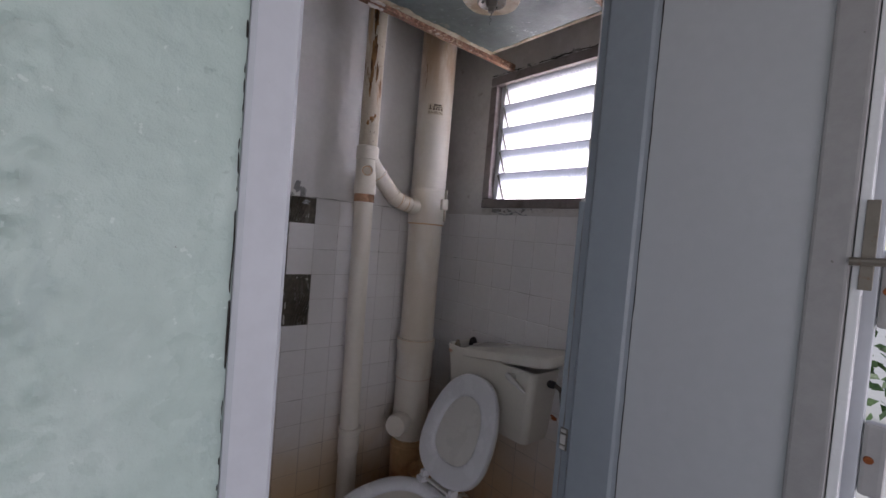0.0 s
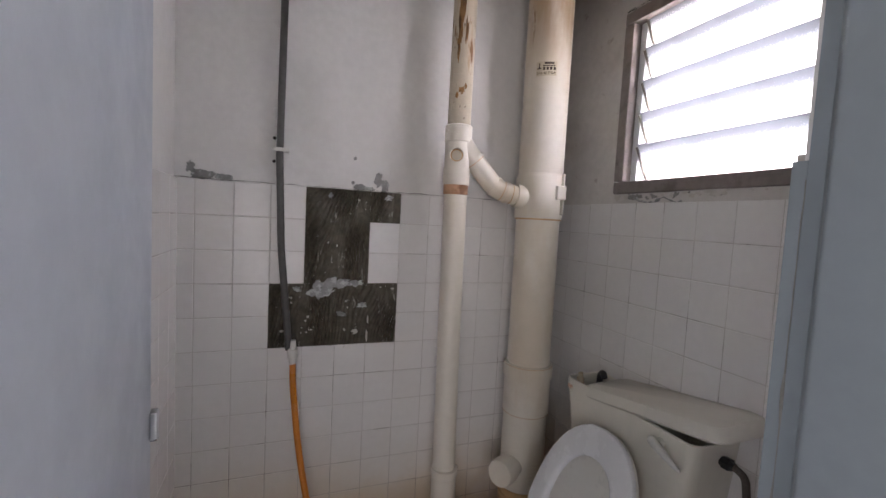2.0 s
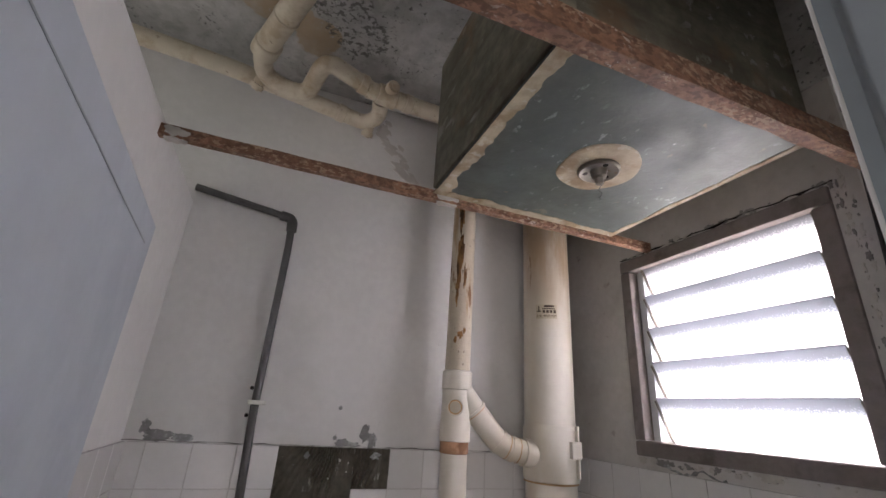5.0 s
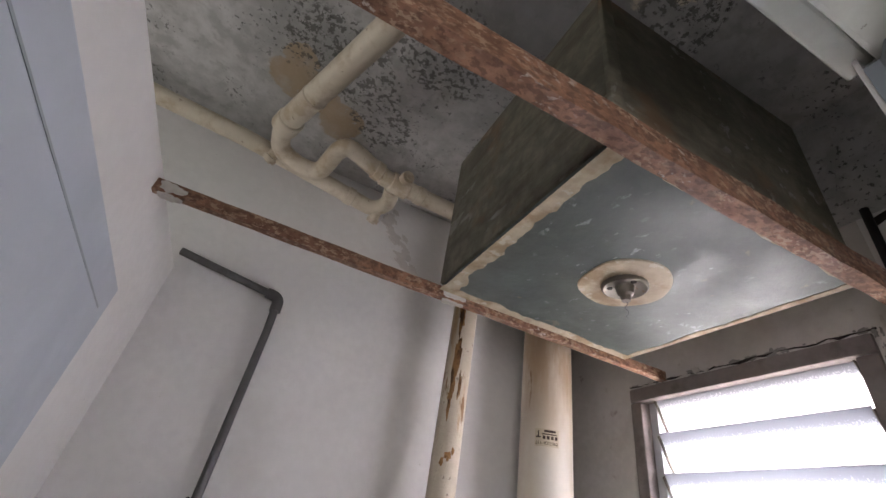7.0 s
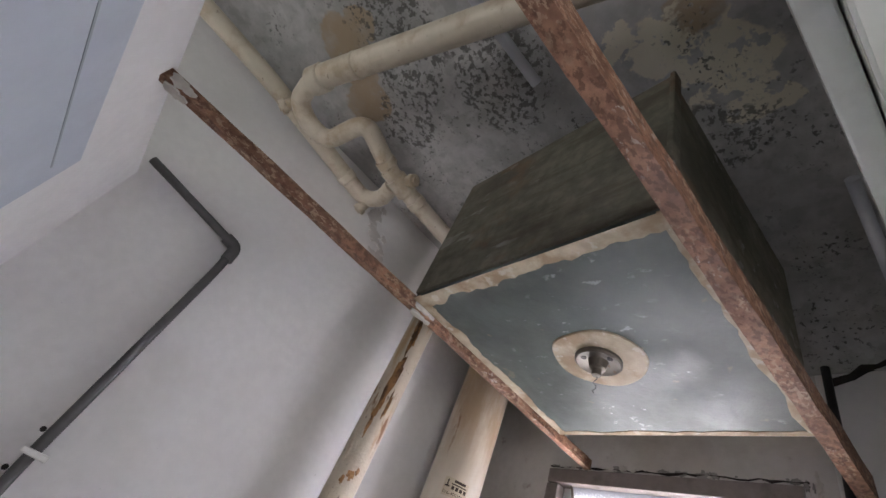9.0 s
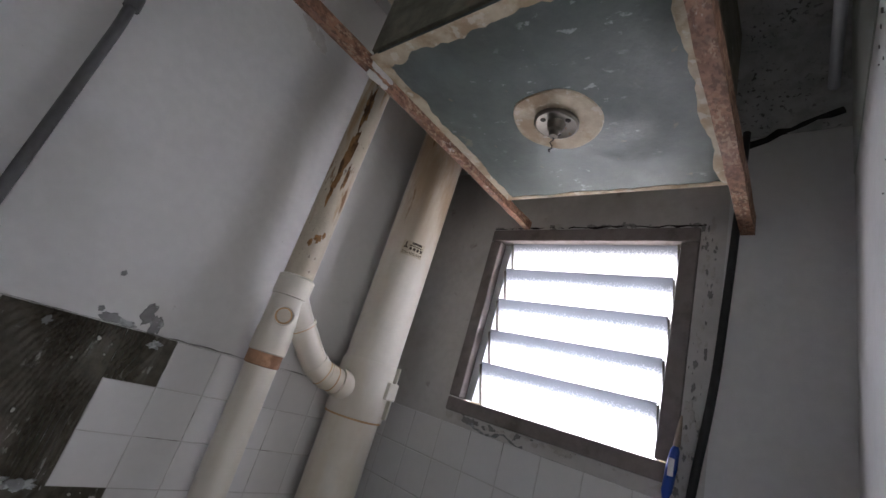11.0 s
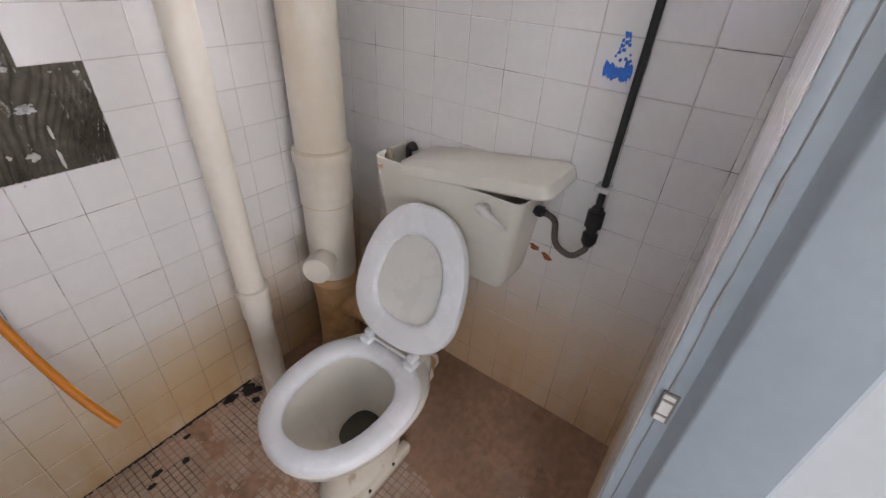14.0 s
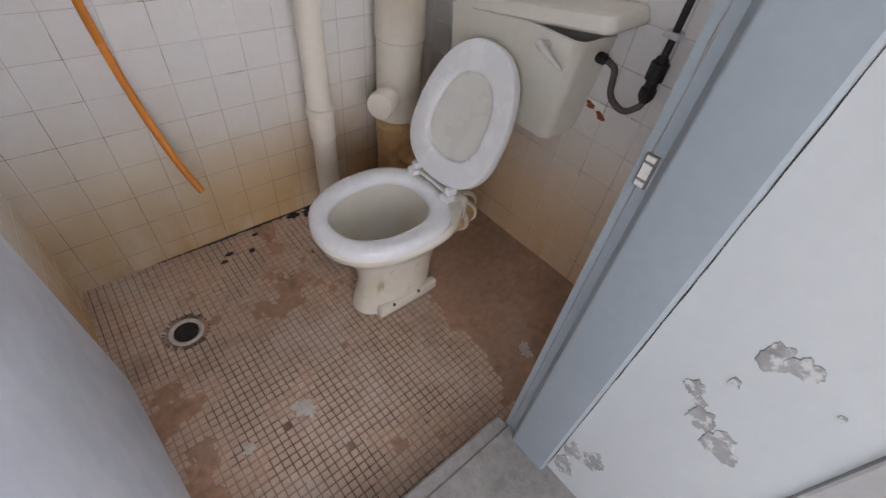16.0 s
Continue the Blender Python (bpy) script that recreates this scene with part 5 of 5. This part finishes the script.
part("base_panel", boxed(BX0 + 0.006, BX1, BY0, BY1, BZ0, BZ0 + 0.012, 0.001, 1), "panel", hatch, "grey-green painted base sheet")
part("side_panel", boxed(BX0, BX0 + 0.012, BY0, BY1, BZ0 + 0.0125, 2.6, 0.001, 1), "ply", hatch)
part("side_panel", boxed(BX0 + 0.0125, BX1 - 0.0125, BY1 - 0.012, BY1, BZ0 + 0.0125, 2.6), "ply", hatch)
part("side_panel", boxed(BX0 + 0.0125, BX1 - 0.0125, BY0, BY0 + 0.012, BZ0 + 0.0125, 2.6), "ply", hatch)
part("side_panel", boxed(BX1 - 0.012, BX1, BY0, BY1, BZ0 + 0.0125, 2.6), "ply", hatch)
part("corner_post", boxed(BX0 - 0.008, BX0 + 0.02, BY0 - 0.012, BY0 - 0.001, BZ0 + 0.013, 2.6, 0.004), "ply", hatch)


def band(p0, p1, w, seed):
    """A ragged smear of sealant along an edge of the base."""
    b, k, lo, hi = bmesh.new(), 46, [], []
    p0, p1 = Vector(p0), Vector(p1)
    inward = Vector((0, 0, 1)).cross((p1 - p0).normalized())
    for i in range(k + 1):
        p = p0 + (p1 - p0) * i / k
        ww = w * (0.75 + 0.5 * wavy(i * 0.16, seed, 0, 1) + 0.25 * wavy(i, seed, 2, 0.7))
        lo.append(p), hi.append(p + inward * ww)
    rows = [[b.verts.new(q + Vector((0, 0, dz))) for q in row] for row, dz in ((lo, -0.004), (hi, -0.0015), (hi, 0.0))]
    for r, t in zip(rows, rows[1:]):
        for i in range(k):
            b.faces.new((r[i], r[i + 1], t[i + 1], t[i]))
    return b


part("sealant", band((BX0 + 0.002, BY1 - 0.004, BZ0), (BX0 + 0.002, BY0, BZ0), 0.042, 1.0), "tan", hatch, "tan sealant smear")
part("sealant", band((BX1, BY1 - 0.002, BZ0), (BX0, BY1 - 0.002, BZ0), 0.028, 4.0), "tan", hatch)
part("sealant", band((BX1, BY0, BZ0), (BX1, BY1, BZ0), 0.014, 7.0), "tan", hatch)
part("sealant", band((BX0, BY0, BZ0), (BX1, BY0, BZ0), 0.02, 7.0), "tan", hatch)
FX, FY = 0.968, 1.045
bm = bmesh.new()
turned(bm, (FX, FY, BZ0 + 0.0005), (0, 0, -1), [(0, 0.098), (0.003, 0.096), (0.0034, 0.09)], 56)
for v in bm.verts:
    v.co.x, v.co.y = FX + (v.co.x - FX) * (1 + 0.14 * wavy(v.co.x, v.co.y, 2, 9)), FY + (v.co.y - FY) * (0.96 + 0.14 * wavy(v.co.x, v.co.y, 7, 9))
part("sealant_ring", bm, "tan", hatch, "tan sealant round the outlet")
outlet = thing("lamp_holder", (FX, FY, BZ0), "bare round metal ceiling outlet with a dangling wire", "fitting")
bm = bmesh.new()
turned(bm, (FX, FY, BZ0 - 0.0035), (0, 0, -1), [(0, 0.047), (0.006, 0.047), (0.009, 0.043), (0.006, 0.038), (0.004, 0.02), (0.010, 0.018), (0.020, 0.016), (0.024, 0.010), (0.036, 0.009), (0.038, 0.0)], 28)
part("rose", bm, "steel", outlet, "", True)
for a in (0.3, 2.4, 4.5):
    bm = bmesh.new()
    turned(bm, (FX + 0.03 * math.cos(a), FY + 0.03 * math.sin(a), BZ0 - 0.006), (0, 0, -1), [(0, 0.006), (0.004, 0.006)], 12)
    part("screw_hole", bm, "dirt", outlet)
bm = bmesh.new()
tube(bm, [(FX + 0.003 * math.sin(k * 1.7), FY + 0.003 * math.cos(k * 2.1), BZ0 - 0.038 - 0.006 * k) for k in range(8)], 0.0009, 6)
part("wire", bm, "black", outlet)

# ---- waste pipes under the ceiling ----
drain_pipes = thing("ceiling_waste_pipe", (0.3, 1.6, 2.5), "cream plastic waste pipes with a trap hung under the ceiling", "pipe")
runs = [
    ("pipe", [(-1.437, 1.570, 2.656), (0.054, 1.697, 2.656), (0.424, 1.769, 2.656), (0.523, 1.788, 2.656), (0.562, 1.727, 2.656), (0.545, 1.626, 2.651)], 0.029),
    ("pipe", [(0.489, 1.583, 2.645), (0.635, 1.603, 2.651), (0.769, 1.615, 2.656), (1.508, 1.637, 2.656)], 0.030),
    ("trap", [(0.512, 1.587, 2.645), (0.433, 1.561, 2.654), (0.338, 1.514, 2.651), (0.299, 1.654, 2.606), (0.226, 1.665, 2.611), (0.159, 1.637, 2.623), (0.155, 1.547, 2.623), (0.170, 1.491, 2.623)], 0.029),
    ("branch_pipe", [(0.164, 1.508, 2.623), (0.377, 0.962, 2.634), (0.523, 0.595, 2.639)], 0.035),
]
for name, pts, r in runs:
    bm = bmesh.new()
    tube(bm, bent(pts, 0.06), r, 18)
    part(name, bm, "pale_pvc", drain_pipes, "", True)
for p, w, l, r in (((0.158, 1.536, 2.623), (0.3, -0.9, 0), 0.05, 0.041), ((0.215, 1.379, 2.625), (0.36, -0.93, 0), 0.010, 0.038), ((0.411, 1.767, 2.656), (0.33, 0.06, 0), 0.03, 0.0335), ((0.456, 1.570, 2.651), (1, 0.25, 0), 0.03, 0.0335), ((0.523, 1.588, 2.647), (1, 0.15, 0), 0.07, 0.036), ((0.624, 1.602, 2.651), (1, 0.1, 0), 0.03, 0.0335)):
    bm = bmesh.new()
    turned(bm, p, w, [(0, r - 0.003), (0.003, r), (l - 0.003, r), (l, r - 0.003)], 18)
    part("collar", bm, "pale_pvc", drain_pipes, "", True)
for p, w in (((0.155, 1.654, 2.623), (-0.35, 0.5, -0.7)), ((0.540, 1.777, 2.645), (-0.1, 0.45, -0.8)), ((0.556, 1.570, 2.651), (0.3, -1, -0.2))):
    bm = bmesh.new()
    turned(bm, p, w, [(0, 0.018), (0.028, 0.018), (0.029, 0.023), (0.045, 0.022), (0.046, 0.011), (0.05, 0.011)], 12)
    part("cleanout_cap", bm, "pale_pvc", drain_pipes, "", True)
conduit = bmesh.new()
tube(conduit, [(-1.069, 1.064, 2.702), (0.549, 1.047, 2.702)], 0.014, 12)
solid("conduit", conduit, "pale_frame", "thin grey conduit under the ceiling", "conduit", "", True)
conduit = bmesh.new()
tube(conduit, [(1.02, 0.592, 2.56), (1.39, 0.60, 2.50)], 0.012, 12)
solid("conduit", conduit, "pale_frame", "thin grey conduit under the ceiling", "conduit", "", True)
bm = bmesh.new()
pts = [Vector((XE - 0.002, 0.58 + 0.024 * k, 2.452 - 0.009 * k + 0.012 * random.random())) for k in range(9)]
tube(bm, pts, [0.004 + 0.007 * random.random() for _ in pts], 8)
solid("joint_crack", bm, "dirt", "black ragged crack under the concrete beam", "crack", "structure")

bm = bmesh.new()
for k in range(16):
    q = k / 15
    slope = (0.78, 0, -0.62)
    blotch(bm, (0.60 + 0.13 * q + random.uniform(-0.03, 0.03), YN, 2.67 - 0.20 * q + random.uniform(-0.03, 0.03)), slope, (0.62, 0, 0.78), (0, -1, 0), 0.010 + 0.012 * random.random(), k * 3.7, 0.0012, 40, 1.4 + 1.2 * random.random(), 0.5)
solid("cement_streaks", bm, "grey_plaster", "rough trowelled cement streaks beside the housing", "plaster", "structure")

# ---- floor details ----
gully = thing("floor_drain", (0.262, 1.443, 0.0), "open round floor drain with a pale rim", "drain")
bm = bmesh.new()
turned(bm, (0.262, 1.443, -0.02), (0, 0, 1), [(0, 0.052), (0.026, 0.052), (0.029, 0.048), (0.026, 0.040), (0.02, 0.038), (0.004, 0.036)], 30)
part("rim", bm, "lime", gully, "", True)
# Flat black disc in place of the drain's shaded depth.
bm = bmesh.new()
turned(bm, (0.262, 1.443, 0.0), (0, 0, 1), [(0, 0.036), (0.0055, 0.0365)], 24)
part("drain_hole", bm, "dirt", gully)
bm = bmesh.new()
for k in range(30):
    a, q = 2 * math.pi * k / 30, 0.064 + 0.005 * random.random()
    blotch(bm, (0.262 + q * math.cos(a), 1.443 + q * math.sin(a), 0.0045), (math.cos(a), math.sin(a), 0), (-math.sin(a), math.cos(a), 0), (0, 0, 1), 0.0014 + 0.001 * random.random(), k, 0.0006, 10, 1.2 + 2.4 * random.random(), 0.6)
part("dirt_ring", bm, "dirt", gully)
bm = bmesh.new()
for x, y, r, sx in ((0.80, 1.775, 0.022, 1.6), (0.86, 1.765, 0.03, 1.2), (0.85, 1.70, 0.016, 1), (0.88, 1.735, 0.018, 1.4), (0.575, 1.673, 0.011, 1.3), (0.50, 1.70, 0.010, 2.0), (0.47, 1.672, 0.008, 1.8), (0.62, 1.75, 0.009, 1.5)):
    blotch(bm, (x, y, 0.0045), *XY, r, x * 77, 0.0015, 14, sx)
for k in range(34):
    blotch(bm, (0.28 + 0.018 * k, YN - 0.009, 0.004), *XY, 0.002 + 0.005 * ramp(k, 4, 14) + 0.007 * random.random() ** 2, k, 0.002, 10, 2.2, 0.9)
solid("black_grime", bm, "dirt", "black grime and missing mosaic along the wall", "grime", "structure")
bm = bmesh.new()
for x, y, r, sx in ((1.106, 0.705, 0.026, 0.7), (1.12, 0.73, 0.018, 1), (0.437, 0.99, 0.030, 1.1), (0.45, 0.965, 0.02, 1), (0.53, 0.797, 0.008, 0.6), (0.27, 0.97, 0.014, 1.4), (0.36, 0.80, 0.007, 1), (0.25, 0.86, 0.006, 1.3)):
    blotch(bm, (x, y, dirt_height(x, y) + (0.001 if x > 1 else 0.004)), *XY, r, x * 53, 0.0008, 46, sx, 0.7)
solid("plaster_splash", bm, "lime", "dried white plaster splashes on the floor", "splash", "structure")
solid("threshold", boxed(0.1335, 0.84, 0.5605, 0.60, 0.0, 0.112, 0.006), "cement", "raised cement threshold at the doorway", "threshold", "structure")

# ---- lobby door to the yard ----
post = thing("yard_door_frame", (0.87, 0.13, 0.1), "grey painted door frame with chipped paint", "door frame")
tagged(post, kind="structure")
part("jamb", boxed(0.838, 0.98, 0.117, 0.1645, 0.1, 2.05, 0.005), "post_paint", post)
part("jamb", boxed(0.838, 0.98, -0.80, -0.75, 0.1, 2.05, 0.005), "post_paint", post)
# Stands for a louvre window; built as stiles, bars and clips without blades.
gate = thing("yard_louvre_window", (0.9, 0.08, 0.12), "white metal louvre window to the yard with a slide bolt", "gate")
part("stile", boxed(0.848, 0.875, 0.103, 0.1155, 0.12, 2.0, 0.002), "seat", gate)
part("stile", boxed(0.885, 0.91, 0.088, 0.113, 0.12, 2.0, 0.003), "pale_frame", gate)
for z in (0.5, 0.95, 1.42, 1.8):
    bm = bmesh.new()
    tube(bm, [(0.897, 0.09, z), (0.897, -0.70, z)], 0.011, 12)
    part("bar", bm, "pale_frame", gate, "", True)
bolt = part("bolt_plate", boxed(0.842, 0.848, 0.092, 0.107, 1.37, 1.50, 0.001), "steel", gate, "worn bolt plate")
bm = bmesh.new()
tube(bm, [(0.838, 0.118, 1.41), (0.838, 0.07, 1.412)], 0.006, 10)
part("bolt", bm, "steel", bolt)
for z in (0.62, 0.87, 1.12, 1.37, 1.62, 1.87):
    clip = part("clip", boxed(0.884, 0.908, 0.060, 0.087, z - 0.055, z + 0.055, 0.006), "post_paint", gate, "grey blade clip with rusty rivets")
    b = bmesh.new()
    turned(b, (0.884, 0.078, z), (-1, 0, 0), [(0, 0.006), (0.004, 0.005)], 10)
    part("rivet", b, "rust", clip)
bm = bmesh.new()
bmesh.ops.create_grid(bm, x_segments=8, y_segments=8, size=900)
for v in bm.verts:
    v.co.z = -0.13
solid("ground", bm, "concrete", "pale concrete yard outside", "ground", "structure")
bush = thing("hedge", (6.0, 0.5, -0.13), "leafy green hedge across the yard", "hedge")
bm = bmesh.new()
for k in range(1500):
    p = Vector((6 + random.uniform(-0.5, 0.5), random.uniform(-3, 4), random.uniform(-0.13, 1.15) + 0.25 * math.sin(k)))
    u = Vector((random.uniform(-1, 1), random.uniform(-1, 1), random.uniform(-1, 1))).normalized() * 0.07
    w = u.orthogonal().normalized() * 0.045
    vs = [bm.verts.new(p + q) for q in (-u, w, u, -w)]
    bm.faces.new(vs)
part("leaves", bm, "leaf", bush)

# ---- wall tiles ----
PITCH, JOINT, THICK = 0.110, 0.0015, 0.007
tile_data = {}


def tile_mesh(w, h, material):
    """A glazed tile lying in x and z, its face towards -y, with a softened edge."""
    key = (round(w, 4), round(h, 4), material)
    if key not in tile_data:
        b = bmesh.new()
        e = 0.0016
        loops = [[Vector((x0, y, z0)), Vector((x1, y, z0)), Vector((x1, y, z1)), Vector((x0, y, z1))] for x0, x1, z0, z1, y in
                 ((0, w, 0, h, 0), (0, w, 0, h, -THICK + 0.0012), (e, w - e, e, h - e, -THICK))]
        rings(b, loops)
        tile_data[key] = link_mesh("tile", b, material)
    return tile_data[key]


def tiled(wall, origin, along_way, length, first, skip=lambda u, z: False, z_floor=0.0, material="tile", wobble=0.25):
    """Tiles on a wall from its foot to TOP; first: where the first whole tile begins along it."""
    turn = Matrix(((along_way[0], -along_way[1], 0), (along_way[1], along_way[0], 0), (0, 0, 1))).to_4x4()
    starts = [first + PITCH * k for k in range(-1, int(length / PITCH) + 2)]
    for u in starts:
        a, c = max(u, 0), min(u + PITCH, length)
        if c - a < 0.012:
            continue
        for r in range(15):
            z1 = TOP - PITCH * r
            z0 = max(z1 - PITCH, z_floor)
            if z1 - z0 < 0.012 or skip((a + c) / 2, (z0 + z1) / 2):
                continue
            ob = new("tile", tile_mesh(c - a - JOINT, z1 - z0 - JOINT, material))
            wob = Matrix.Rotation(radians(random.uniform(-wobble, wobble)), 4, "X") @ Matrix.Rotation(radians(random.uniform(-wobble, wobble)), 4, "Z")
            ob.matrix_basis = Matrix.Translation(Vector(origin) + Vector((*along_way, 0)) * (a + JOINT / 2) + Vector((0, 0, z0 + JOINT / 2))) @ turn @ wob
            ob.parent = wall


def missing(u, z):
    x = u + XW
    return any(x0 < x < x1 and z0 < z < z1 for x0, x1, z0, z1 in cells)


def bed_for(name, bm):
    return solid(name, bm, "grout", "grey grout bed behind wall tiles", "grout", "structure")


north_bed = bmesh.new()
for x0, x1, z0, z1 in ((XW, 0.31, 0, TOP - 0.001), (0.75, XE, 0, TOP - 0.001), (0.31, 0.75, 0, 0.959), (0.31, 0.42, 1.179, TOP - 0.001), (0.64, 0.75, 1.179, 1.399)):
    box(north_bed, x0, x1, YN - 0.0076, YN + 0.01, z0, z1)
bed_north = bed_for("tile_bed_north", north_bed)
bed_east = bed_for("tile_bed_east", boxed(XE - 0.0096, XE + 0.01, YS, YN - 0.003, 0, TOP - 0.001))
bed_west = bed_for("tile_bed_west", boxed(XW - 0.01, XW + 0.0096, YS, YN - 0.003, 0, TOP - 0.001))
bed_south = bed_for("tile_bed_south", boxed(0.85, XE - 0.005, YS - 0.01, YS + 0.0096, 0, TOP - 0.001))
tiled(bed_north, (XW, YN - 0.002, 0), (1, 0), XE - XW, 0.09 - XW, missing)
tiled(bed_east, (XE - 0.004, YN - 0.008, 0), (0, -1), YN - YS - 0.008, (YN - 0.008 - 0.70) % PITCH, material="east_tile")
tiled(bed_west, (XW + 0.004, YS, 0), (0, 1), YN - YS - 0.008, 0.04)
tiled(bed_south, (XE - 0.012, YS + 0.004, 0), (-1, 0), XE - 0.012 - 0.85, 0.0, material="east_tile", wobble=0.02)

# ---- mosaic floor ----
MP, ME = 0.0222, 0.0202


def chip(b_verts, b_faces, x, y, e, z):
    n0 = len(b_verts)
    c = 0.0012
    for dx, dy, dz in ((0, 0, -0.006), (e, 0, -0.006), (e, e, -0.006), (0, e, -0.006), (c, c, 0), (e - c, c, 0), (e - c, e - c, 0), (c, e - c, 0)):
        b_verts.append((x + dx, y + dy, z + dz))
    b_faces.extend([(n0 + 4, n0 + 5, n0 + 6, n0 + 7)] + [(n0 + k, n0 + (k + 1) % 4, n0 + 4 + (k + 1) % 4, n0 + 4 + k) for k in range(4)])


solid("floor_grout", boxed(XW + 0.002, 1.03, 0.6, YN - 0.002, -0.009, 0.0011), "floor_grout", "dark dirty grout between the mosaic tiles", "grout", "structure")
cv, cf = [], []
chip(cv, cf, 0, 0, ME, 0)
one = bpy.data.meshes.new("mosaic_tile")
one.from_pydata(cv, [], cf)
one.materials.append(M["mosaic"])
vs, fs, count = [], [], 0
for i in range(int((1.02 - XW) / MP)):
    for j in range(int((YN - 0.6) / MP)):
        x, y = XW + 0.004 + i * MP, 0.602 + j * MP
        if (Vector((x + ME / 2, y + ME / 2)) - Vector((0.262, 1.443))).length < 0.066 or random.random() < 0.003:
            continue
        z = 0.0035 + random.uniform(-0.0006, 0.0006)
        if 0.30 < x < 0.76 and 0.80 < y < 1.22 and count < 300:
            ob = new("mosaic_tile", one)
            ob.location = (x, y, z)
            ob.parent = floor
            count += 1
        else:
            chip(vs, fs, x, y, ME, z)
rest = bpy.data.meshes.new("mosaic_tiles")
rest.from_pydata(vs, [], fs)
rest.materials.append(M["mosaic"])
tagged(new("mosaic_tiles", rest), "small brown square mosaic floor tiles", "mosaic", kind="stuff")
